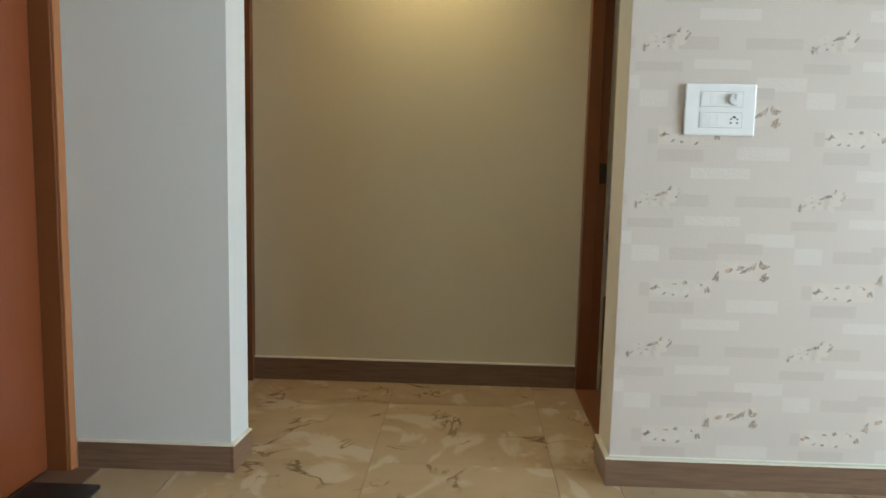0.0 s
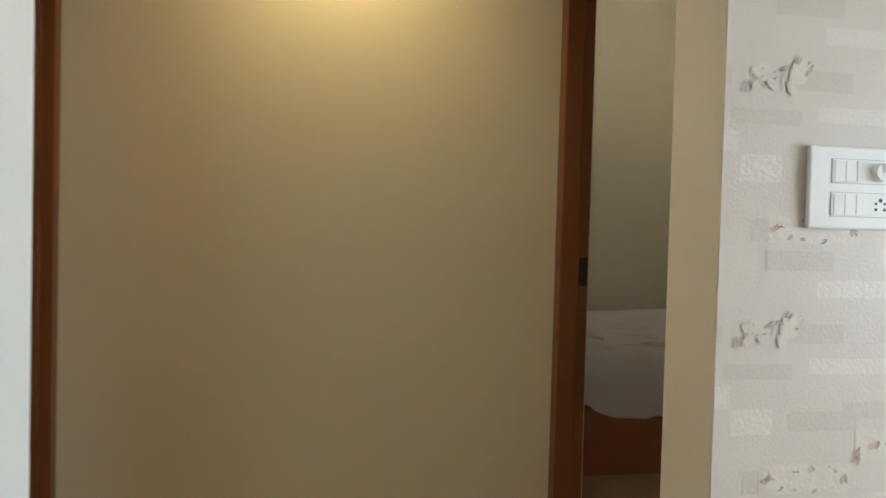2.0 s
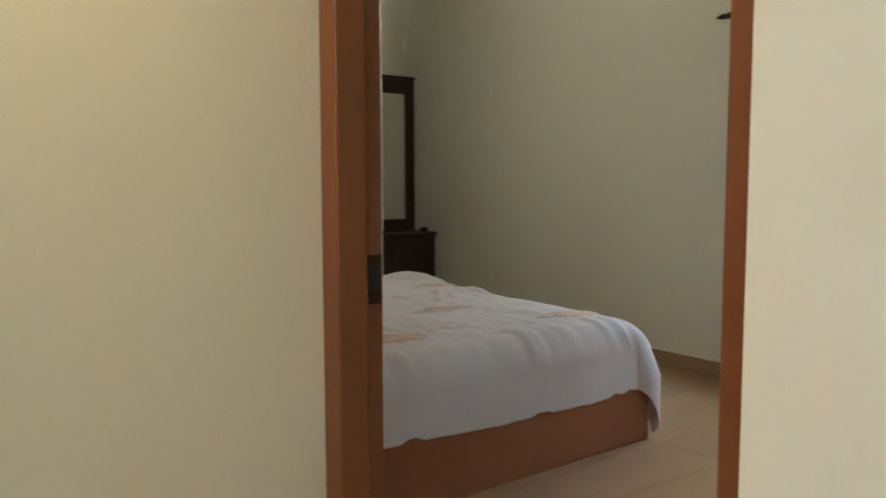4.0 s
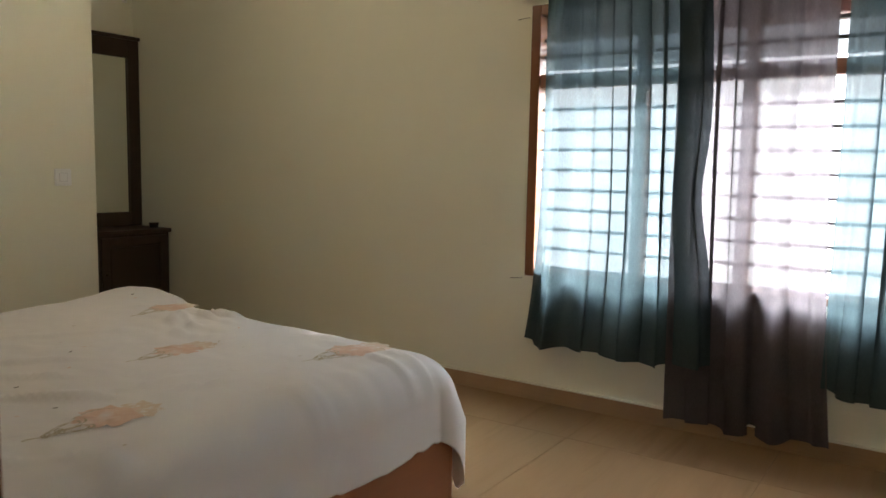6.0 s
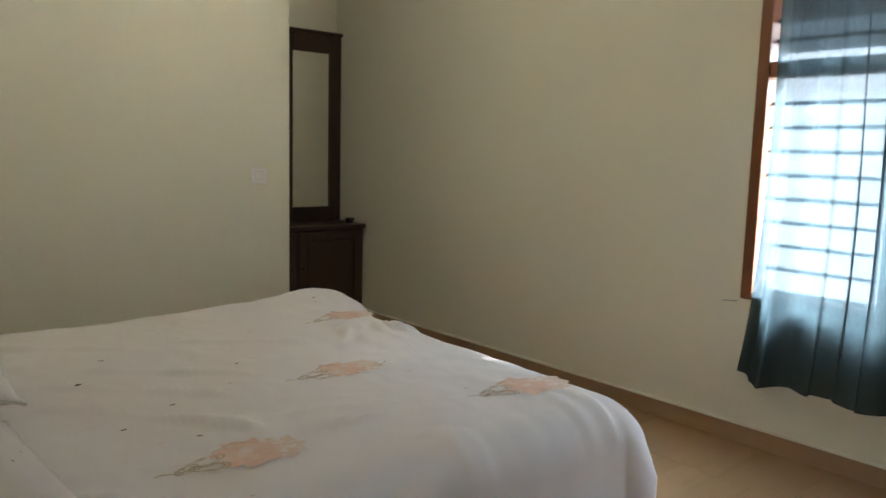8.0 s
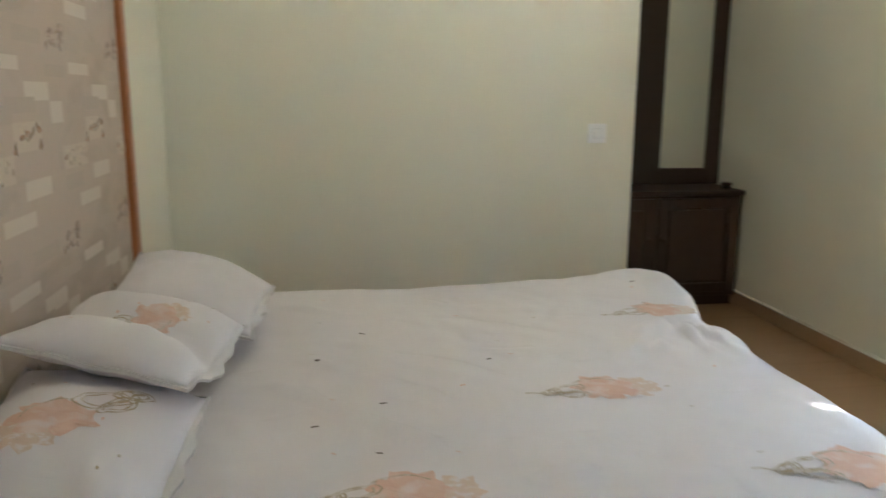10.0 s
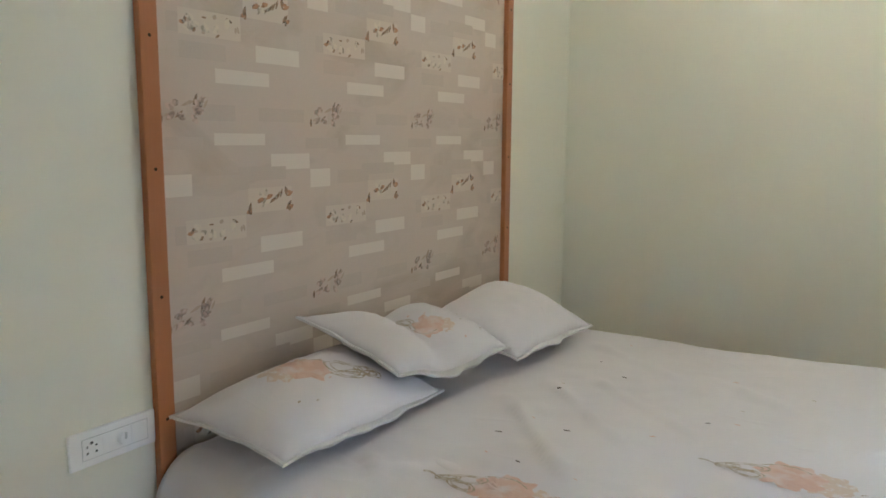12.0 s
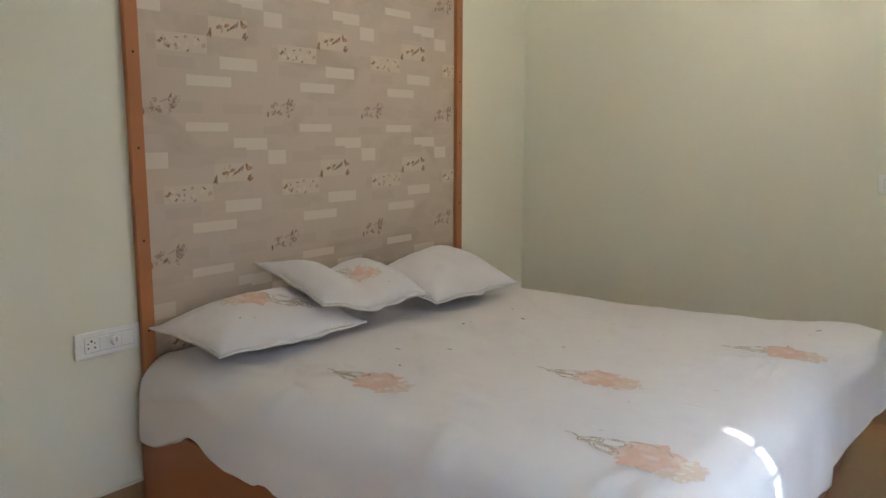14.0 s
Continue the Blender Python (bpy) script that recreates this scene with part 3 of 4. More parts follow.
def wallpaper(name, label, origin, right, out, width, height, rep_u, rep_v, u0, v0, paper, prints):
    """A papered panel: origin is its lower corner, u0 and v0 where a spray of the repeat lies."""
    right, out, up = Vector(right), Vector(out), Vector((0, 0, 1))
    e = thing(name, label, "wallpaper")
    e["kind"] = "structure"
    o = Vector(origin)

    def quad(bm, pts, lift, mi):
        vs = [bm.verts.new(o + right * p[0] + up * p[1] + out * lift) for p in pts]
        f = bm.faces.new(vs)
        f.material_index = mi

    bm = bmesh.new()
    lo = o
    hi = o + right * width + up * height + out * 0.003
    box(bm, [min(lo[i], hi[i]) for i in range(3)], [max(lo[i], hi[i]) for i in range(3)])
    part("paper", bm, paper, e)
    rng = random.Random(7)
    blocks = [(.08, -.24, .32, .085, 0), (-.17, -.37, .36, .07, 0), (-.2, -.68, .34, .06, 0), (.16, -.80, .30, .085, 0), (.40, -.90, .17, .105, 0),
              (.62, -.55, .30, .08, 1), (.10, -.55, .34, .07, 1), (-.30, -.90, .30, .08, 1), (-.05, .14, .34, .07, 1), (.50, -.14, .25, .09, 1), (.42, -.70, .28, .06, 1), (-.42, -.26, .28, .08, 1)]
    sprays = [(0, 0, .32, .130, spray(rng, .32, .13, "corner")), (-.37, -.13, .38, .120, spray(rng, .38, .12, "chain")), (.46, -.53, .33, .16, spray(rng, .33, .16, "twig"))]
    bm = bmesh.new()
    for i in range(-2, int(width / rep_u) + 3):
        for j in range(-2, int(height / rep_v) + 3):
            cu, cv = u0 + i * rep_u, v0 + j * rep_v

            def clip(a, b, c, d):
                return max(0.0005, a), min(width - 0.0005, b), max(0.0005, c), min(height - 0.0005, d)

            for bu, bv, bw, bh, mi in blocks:
                a, b, c, d = clip(cu + (bu - bw / 2) * rep_u, cu + (bu + bw / 2) * rep_u, cv + (bv - bh / 2) * rep_v, cv + (bv + bh / 2) * rep_v)
                if b - a > .004 and d - c > .004:
                    quad(bm, [(a, c), (b, c), (b, d), (a, d)], 0.0033 + 0.00006 * blocks.index((bu, bv, bw, bh, mi)), 0 if mi == 0 else 1)
            for k, (su, sv, sw, sh, dots) in enumerate(sprays):
                if k < 2:
                    a, b, c, d = clip(cu + (su - sw / 2) * rep_u, cu + (su + sw / 2) * rep_u, cv + (sv - sh / 2) * rep_v, cv + (sv + sh / 2) * rep_v)
                    if b - a > .004 and d - c > .004:
                        quad(bm, [(a, c), (b, c), (b, d), (a, d)], 0.0042, 2)
                for (du, dv, ln, wd, turn, tint) in dots:
                    x, y = cu + (su + du) * rep_u, cv + (sv + dv) * rep_v
                    if not (0.02 < x < width - 0.02 and 0.02 < y < height - 0.02):
                        continue
                    ca, sa = math.cos(turn), math.sin(turn)
                    pts = []
                    for q in range(8):
                        an = q * math.pi / 4
                        px, py = math.cos(an) * ln * .5 * (1 + .3 * math.sin(5 * q + turn)), math.sin(an) * wd * .5
                        pts.append((x + px * ca - py * sa, y + px * sa + py * ca))
                    quad(bm, pts, 0.0047 + 0.00005 * (dots.index((du, dv, ln, wd, turn, tint)) % 17), tint)
    part("printed_pattern", bm, prints, e, "pearl blocks and brown flower sprays", kind="stuff")
    return e


PY0, PY1, PTOP = -2.402, -0.517, 2.5
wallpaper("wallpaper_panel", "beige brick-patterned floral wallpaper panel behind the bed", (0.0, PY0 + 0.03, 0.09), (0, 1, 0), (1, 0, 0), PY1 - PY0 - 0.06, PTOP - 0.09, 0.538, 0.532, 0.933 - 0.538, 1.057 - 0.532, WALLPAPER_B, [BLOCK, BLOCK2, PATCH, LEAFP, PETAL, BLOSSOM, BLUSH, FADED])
wallpaper("hall_wallpaper", "pearly brick-patterned floral hall wallpaper, colours lightened for daylight", (XR + 0.001, YS, 0.098), (1, 0, 0), (0, -1, 0), 3.3, H - 0.11, 0.483, 0.457, 0.364, 0.590, H_PAPER, [H_BLOCK, H_BLOCK2, H_PATCH, H_LEAF, H_PETAL, H_BLOCK, H_PATCH, H_LEAF])

for y0, y1 in ((PY0, PY0 + 0.05), (PY1 - 0.05, PY1)):
    st = thing("wooden_strip", "narrow orange teak edging strip beside the wallpaper", "trim", "strips edging the wallpaper")
    part("batten", box(bmesh.new(), (0.0005, y0, 0.0), (0.024, y1, PTOP), 0.003), STRIP, st)
    for k in range(8):
        z = 0.30 + 0.315 * k
        part("nail_head", tube(bmesh.new(), (0.0238, (y0 + y1) / 2, z), (0.0252, (y0 + y1) / 2, z), 0.0045, 8), BRONZE, st)

# ---- window, curtains, outside ----


def window():
    e = tagged(new("window_1"), "brown wooden casement window with iron grille bars", "window", kind="structure")
    x0, x1 = XE + 0.0, XE + 0.085
    f = 0.05
    part("frame_stile", box(bmesh.new(), (x0 - 0.008, WY1 - f, WZ0), (x1, WY1, WZ1), 0.004), FRAME, e)
    part("frame_stile", box(bmesh.new(), (x0 - 0.008, WY0, WZ0), (x1, WY0 + f, WZ1), 0.004), FRAME, e)
    part("frame_head", box(bmesh.new(), (x0 - 0.008, WY0 + f, WZ1 - f), (x1, WY1 - f, WZ1), 0.004), FRAME, e)
    part("frame_sill", box(bmesh.new(), (x0 - 0.008, WY0 + f, WZ0), (x1, WY1 - f, WZ0 + 0.035), 0.004), FRAME, e)
    part("transom", box(bmesh.new(), (x0 + 0.004, WY0 + f, 1.566), (x1, WY1 - f, 1.632), 0.004), FRAME, e)
    ys = [WY1 - f, -2.635, -2.585, -3.105, -3.055, -3.745, -3.695, WY0 + f]
    for k in (1, 3, 5):
        part("mullion", box(bmesh.new(), (x0 + 0.004, ys[k], WZ0 + 0.035), (x1, ys[k + 1], 1.566), 0.004), FRAME, e)
        part("mullion", box(bmesh.new(), (x0 + 0.004, ys[k], 1.632), (x1, ys[k + 1], WZ1 - f), 0.004), FRAME, e)
    zs = [0.675 + 0.0985 * k for k in range(9)] + [1.719, 1.80]
    for z in zs:
        part("grille_bar", tube(bmesh.new(), (x0 + 0.05, WY0 + f, z), (x0 + 0.05, WY1 - f, z), 0.0085, 8), IRON, e)
    edges = [((WY1 - f, -2.635, -3.105, -3.745)[k], (-2.585, -3.055, -3.695, WY0 + f)[k]) for k in range(4)]
    for b, a in edges:
        for z0, z1 in ((WZ0 + 0.035, 1.566), (1.632, WZ1 - f)):
            p = part("pane", box(bmesh.new(), (x1 - 0.022, a, z0), (x1 - 0.018, b, z1)), GLASS, e)
            p.visible_shadow = False
    return e


window()
tagged(new("sunshade", mesh_of("sunshade", box(bmesh.new(), (XE + 0.23, WY0 - 0.25, 1.85), (XE + 0.42, WY1 + 0.25, 2.12), 0.006),
       mat("brick_red_outdoor_paint", (0.07, 0.02, 0.017), 0.7, grain=0.1, scale=20))), "brick red painted concrete sunshade above the window", "sunshade", kind="structure")
# Unseen wall, added to stop window daylight from spilling into the hall.
structure("garden_wall", boxes([((3.53, -4.85, -0.5), (9.0, -4.75, 1.95))]), CONCRETE, "unseen low wall added to stop light spill", "wall")
# Unseen slab, added to block direct sun at the hall opening.
structure("porch_roof", boxes([((3.53, -11.0, 2.45), (9.0, -4.86, 2.57))]), CEIL, "unseen slab added to keep sun out of the hall", "roof")
# Self-lit panel that stands in for the glaring outdoors.
GLOW = bpy.data.materials.new("glowing_outdoor_panel")
GLOW.use_nodes = True
_b = GLOW.node_tree.nodes["Principled BSDF"]
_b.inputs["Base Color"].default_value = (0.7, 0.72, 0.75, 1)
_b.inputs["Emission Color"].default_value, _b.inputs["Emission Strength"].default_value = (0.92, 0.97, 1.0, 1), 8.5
structure("backdrop", boxes([((9.0, -14, -0.5), (9.1, 6, 2.46))]), GLOW, "glowing panel standing in for the bright outdoors", "backdrop")


def curtain(label, y_top, y_bot, z_bot, folds, x0, material, seed, amp=0.036, pinch=None, curl=False):
    """A hung curtain from y_top[0] to y_top[1] at the rod and y_bot below, with soft irregular folds."""
    rng = random.Random(seed)
    ph = [rng.uniform(0, 6.28) for _ in range(4)]
    nu, nv = 110, 46
    z_top = 2.055
    e = thing("curtain", label, "curtain", "curtains on the rod")
    bm = bmesh.new()
    grid = []
    for j in range(nv + 1):
        v = j / nv
        z = z_top + (z_bot - z_top) * v
        row = []
        a = y_top[0] + (y_bot[0] - y_top[0]) * v ** (4 if pinch else 3)
        b = y_top[1] + (y_bot[1] - y_top[1]) * v ** (0.8 if pinch else 3)
        for i in range(nu + 1):
            u = i / nu
            w = u * folds * 2 * math.pi
            k = amp * (0.75 + 0.6 * math.sin(u * 7 + ph[0]))
            x = x0 + k * math.sin(w + 0.5 * math.sin(w * 0.37 + ph[1]) + 0.5 * v * math.sin(u * 5 + ph[2])) + 0.008 * math.sin(w * 2.3 + ph[3] + 1.5 * v)
            x += 0.010 * v * math.sin(u * 13 + 3 * v + ph[0])
            over = 0.020 * max(0.0, math.sin(u * 6.9 + ph[3] + 0.6 * v)) + 0.006 + (0.070 * max(0.0, (u - 0.70) / 0.30) if pinch else 0)
            y = a + (b - a) * u + over * math.sin(2 * w + ph[2]) * min(1, 8 * u, 8 * (1 - u)) + 0.004 * math.sin(4 * v + u * 9 + ph[1]) * min(1, 6 * u, 6 * (1 - u))
            if pinch:                    # the free edge is drawn in at half height
                y += pinch * math.exp(-((z - 1.05) / 0.25) ** 2) * max(0.0, (u - 0.72) / 0.28) ** 1.5
            if not pinch:                # hems hang straight beside the gap
                x += (3.105 - x) * max(0.0, 1 - min(u, 1 - u) / 0.06)
            if curl:
                x += (3.165 - x) * max(0.0, 1 - u / 0.10) ** 0.7
            zz = z + (0.012 * math.sin(u * 11 + ph[1]) + 0.006 * math.sin(w) - 0.02 * math.sin(math.pi * u) if v > 0.9 else 0) * max(0, (v - 0.9) / 0.1)
            row.append(bm.verts.new((x, y, zz)))
        grid.append(row)
    for j in range(nv):
        for i in range(nu):
            bm.faces.new((grid[j][i], grid[j][i + 1], grid[j + 1][i + 1], grid[j + 1][i]))
    part("cloth", bm, material, e, smooth=True)
    for k in range(int(folds)):
        y = y_top[0] + (y_top[1] - y_top[0]) * (k + 0.5) / int(folds)
        bm = bmesh.new()
        for q in range(16):
            a0, a1 = q * math.pi / 8, (q + 1) * math.pi / 8
            tube(bm, (x0 + 0.024 * math.cos(a0), y + 0.005 * math.cos(a0), 2.025 + 0.024 * math.sin(a0)), (x0 + 0.024 * math.cos(a1), y + 0.005 * math.cos(a1), 2.025 + 0.024 * math.sin(a1)), 0.005, 6)
        part("eyelet", bm, STEEL, e, "steel eyelet ring")
    return e


curtain("sheer teal-grey eyelet curtain ending below the sill", (-2.137, -2.92), (-2.062, -3.00), 0.318, 5, 3.09, TEAL, 3, pinch=0.045, curl=True)
curtain("long sheer mauve-grey eyelet curtain reaching the skirting", (-2.80, -3.415), (-2.81, -3.487), 0.066, 4, 3.118, MAUVE, 5, amp=0.027)
curtain("sheer teal-grey eyelet curtain ending below the sill", (-3.449, -4.12), (-3.440, -4.10), 0.300, 5, 3.085, TEAL, 9)

rod = thing("curtain_rod", "dark bronze curtain rod with pointed finials above the window", "curtain rod")
part("pole", tube(bmesh.new(), (3.09, -4.19, 2.03), (3.09, -2.06, 2.03), 0.012), BRONZE, rod, smooth=True)
for y, sgn in ((-2.06, 1), (-4.19, -1)):
    bm = bmesh.new()
    for k, (d0, d1, r0, r1) in enumerate(((0, .012, .017, .017), (.012, .03, .012, .021), (.03, .055, .021, .013), (.055, .075, .013, .016), (.075, .115, .016, .004))):
        tube(bm, (3.09, y + sgn * d0, 2.03), (3.09, y + sgn * d1, 2.03), r0, 14, r1)
    part("finial", bm, BRONZE, rod, "turned pointed finial", smooth=True)
for y in (-2.10, -3.12, -4.14):
    part("bracket", tube(tube(bmesh.new(), (3.09, y, 2.03), (3.175, y, 2.03), 0.007), (3.170, y, 2.03), (3.1795, y, 2.03), 0.024), BRONZE, rod)

# ---- bed ----
BX0, BX1, BY0, BY1, BZ = 0.028, 1.935, -2.434, -0.545, 0.525

bed = thing("bed", "low double bed with reddish laminate base and mattress", "bed")
for nm, lo, hi in (("side_board", (BX0, BY0, 0), (BX1 - 0.02, BY0 + 0.022, 0.30)), ("side_board", (BX0, BY1 - 0.022, 0), (BX1 - 0.02, BY1, 0.30)), ("foot_board", (BX1 - 0.022, BY0, 0), (BX1, BY1, 0.30)),
                   ("deck", (BX0, BY0 + 0.023, 0.27), (BX1 - 0.023, BY1 - 0.023, 0.298))):
    part(nm, box(bmesh.new(), lo, hi, 0.003), BEDWOOD, bed)
part("mattress", box(bmesh.new(), (BX0 + 0.01, BY0 + 0.02, 0.299), (BX1 - 0.03, BY1 - 0.02, 0.507), 0.10, 5), MATTRESS, bed, "beige quilted mattress")


def ridge(x, y, x0, y0, x1, y1, width, high):
    """Height of a soft crease along a line."""
    dx, dy = x1 - x0, y1 - y0
    ll = dx * dx + dy * dy
    t = ((x - x0) * dx + (y - y0) * dy) / ll
    if t < -0.25 or t > 1.25:
        return 0.0
    d = abs((x - x0) * dy - (y - y0) * dx) / math.sqrt(ll) + 0.012 * math.sin(9 * t + x0 * 7)
    end = math.exp(-max(0, abs(t - 0.5) - 0.35) ** 2 * 40)
    return high * math.exp(-(d / width) ** 2) * end


CREASES = [(1.64, -1.42, 1.77, -1.14, 0.020, 0.014), (1.78, -1.45, 1.80, -1.16, 0.016, 0.014), (1.52, -1.48, 1.70, -1.20, 0.022, 0.014), (1.86, -1.42, 1.83, -1.20, 0.018, 0.014),
           (1.66, -2.40, 1.76, -2.20, 0.020, 0.007), (1.78, -2.38, 1.83, -2.20, 0.016, 0.007), (0.58, -1.55, 0.95, -1.98, 0.022, 0.013), (0.62, -1.33, 1.00, -1.72, 0.018, 0.010),
           (0.72, -1.22, 1.15, -1.55, 0.024, 0.009), (0.95, -2.02, 1.40, -2.13, 0.014, 0.009), (0.88, -1.90, 1.35, -2.00, 0.018, 0.006), (0.45, -2.1, 0.75, -2.36, 0.02, 0.010),
           (0.55, -0.80, 0.95, -1.05, 0.03, 0.007), (1.10, -1.00, 1.45, -1.30, 0.03, 0.007), (0.20, -2.40, 0.60, -2.10, 0.03, 0.010), (1.20, -2.25, 1.50, -2.40, 0.02, 0.009)]

_rng = random.Random(23)
for _k in range(46):
    _x, _y, _a, _l = _rng.uniform(0.5, 1.75), _rng.uniform(-1.98, -0.8), _rng.gauss(-0.75, 0.45), _rng.uniform(0.10, 0.26)
    CREASES.append((_x, _y, _x + _l * math.cos(_a), _y + _l * math.sin(_a), _rng.uniform(0.008, 0.014), _rng.uniform(0.0008, 0.0028)))


def top_height(x, y):
    """Height of the sheet on the mattress."""
    z = BZ + 0.012 * noise.noise((x * 1.7, y * 1.7, 0.3)) + 0.005 * noise.noise((x * 6, y * 6, 2.0)) + 0.003 * noise.noise((x * 17, y * 13, 5.0)) + 0.0012 * noise.noise((x * 40, y * 31, 9.0))
    z += 0.018 * math.exp(-((x - 1.75) / 0.45) ** 2 - ((y + 1.1) / 0.5) ** 2)
    z += 0.042 * math.exp(-((x - 1.90) / 0.17) ** 2 - ((y + 0.60) / 0.22) ** 2)
    for c in CREASES:
        z += 1.5 * ridge(x, y, *c[:4], c[4] * 0.7, c[5])
    return z


def bedsheet():
    e = thing("bedsheet", "rumpled white cotton bedsheet with faded orange flowers", "bedsheet")
    ds, df, dn = 0.225, 0.33, 0.15
    r, rn = 0.125, 0.045
    SY0, SY1 = BY0 + 0.008, BY1 + 0.03
    xs = list(np.arange(BX0 + 0.005, BX1 - 0.13, 0.017)) + list(np.linspace(BX1 - 0.13, BX1 + df, 50))
    ys = list(np.linspace(BY0 - ds, BY0 + 0.13, 46))[:-1] + list(np.arange(BY0 + 0.13, BY1 - 0.13, 0.018)) + list(np.linspace(BY1 - 0.13, BY1 + dn, 28))
    bm = bmesh.new()
    grid = []
    for x in xs:
        row = []
        for y in ys:
            a = max(0.0, SY0 + r - y)          # past the south edge
            n = max(0.0, y - (SY1 - rn))       # past the north edge
            far = min(1.0, max(0.0, (y + 1.12) / 0.34))
            SX1 = BX1 + 0.028 + 0.085 * far * far * (3 - 2 * far)      # the far corner of the mattress bulges
            rf = 0.11 - 0.075 * min(1.0, max(0.0, (y + 1.15) / 0.5))   # squarer towards the far corner
            b = max(0.0, x - (SX1 - rf))       # past the foot
            side = a if a > 0 else n
            sg = -1 if a > 0 else 1
            px, py = min(x, SX1 - rf), min(max(y, SY0 + r), SY1 - rn)
            base = top_height(px, py)
            d = math.hypot(side, b)
            if a > 0 and b > 0:
                d *= 1 + 0.10 * (2 * a * b / (d * d))
            if d > 0:
                k = b / math.hypot(side, b)
                rr = rf * k * k + (r if a > 0 else rn) * (1 - k * k)
                th = min(d / rr, math.pi / 2)
                out = rr * math.sin(th)
                drop = rr * (1 - math.cos(th)) + max(0.0, d - rr * math.pi / 2)
                hd = math.hypot(side, b)
                nx, ny = b / hd, side / hd
                # hanging folds, stronger towards the hem
                wave = 0.018 * math.sin(px * 8.5 + 0.8) + 0.010 * math.sin(px * 21 + 1.0) if side >= b else 0.020 * math.sin(py * 9.5 + 1) + 0.010 * math.sin(py * 23)
                hang = min(1.0, max(0.0, drop) / 0.25)
                flare = (0.012 if side >= b else 0.018) * hang + wave * hang * (0.2 if side >= b else 0.9) + 0.12 * hang * (min(side, b) / max(d, 1e-4))
                out = max(out + flare, rr * math.sin(th) + 0.010 * hang)
                px += nx * out
                py += sg * ny * out
                base -= drop
                if side >= b and a > 0:
                    base += hang * (0.020 * math.sin(px * 3.1 + 0.4) + 0.05 * math.exp(-((px - 0.32) / 0.10) ** 2) - 0.02 * math.exp(-((px - 0.10) / 0.08) ** 2))
                base = max(base, 0.02)
            row.append(bm.verts.new((px, py, base)))
        grid.append(row)
    for i in range(len(xs) - 1):
        for j in range(len(ys) - 1):
            bm.faces.new((grid[i][j], grid[i + 1][j], grid[i + 1][j + 1], grid[i][j + 1]))
    cl = part("cloth", bm, COTTON, e, smooth=True)
    so = cl.modifiers.new("thickness", "SOLIDIFY")
    so.thickness, so.offset = 0.003, -1
    return e


sheet = bedsheet()


def flat_patch(bm, pts, height, lift, mi=0):
    """A printed patch laid on a surface: a fan of rings between the outline and its middle."""
    cx, cy = sum(p[0] for p in pts) / len(pts), sum(p[1] for p in pts) / len(pts)
    rings = []
    for k in (1.0, 0.75, 0.5, 0.25):
        rings.append([bm.verts.new((cx + (x - cx) * k, cy + (y - cy) * k, height(cx + (x - cx) * k, cy + (y - cy) * k) + lift)) for x, y in pts])
    m = bm.verts.new((cx, cy, height(cx, cy) + lift))
    n = len(pts)
    for a, b in zip(rings, rings[1:]):
        for i in range(n):
            f = bm.faces.new((a[i], a[(i + 1) % n], b[(i + 1) % n], b[i]))
            f.material_index = mi
    for i in range(n):
        f = bm.faces.new((rings[-1][i], rings[-1][(i + 1) % n], m))
        f.material_index = mi


def ribbon(bm, path, width, height, lift):
    """A printed line that follows a surface."""
    prev = None
    for k, (x, y) in enumerate(path):
        x2, y2 = path[min(k + 1, len(path) - 1)]
        x1, y1 = path[max(k - 1, 0)]
        d = Vector((x2 - x1, y2 - y1))
        if d.length < 1e-9:
            continue
        d.normalize()
        w = width * (0.7 + 0.3 * math.sin(k * 1.3))
        a = (x - d.y * w / 2, y + d.x * w / 2)
        b = (x + d.y * w / 2, y - d.x * w / 2)
        cur = (bm.verts.new((*a, height(*a) + lift)), bm.verts.new((*b, height(*b) + lift)))
        if prev:
            bm.faces.new((prev[0], prev[1], cur[1], cur[0]))
        prev = cur


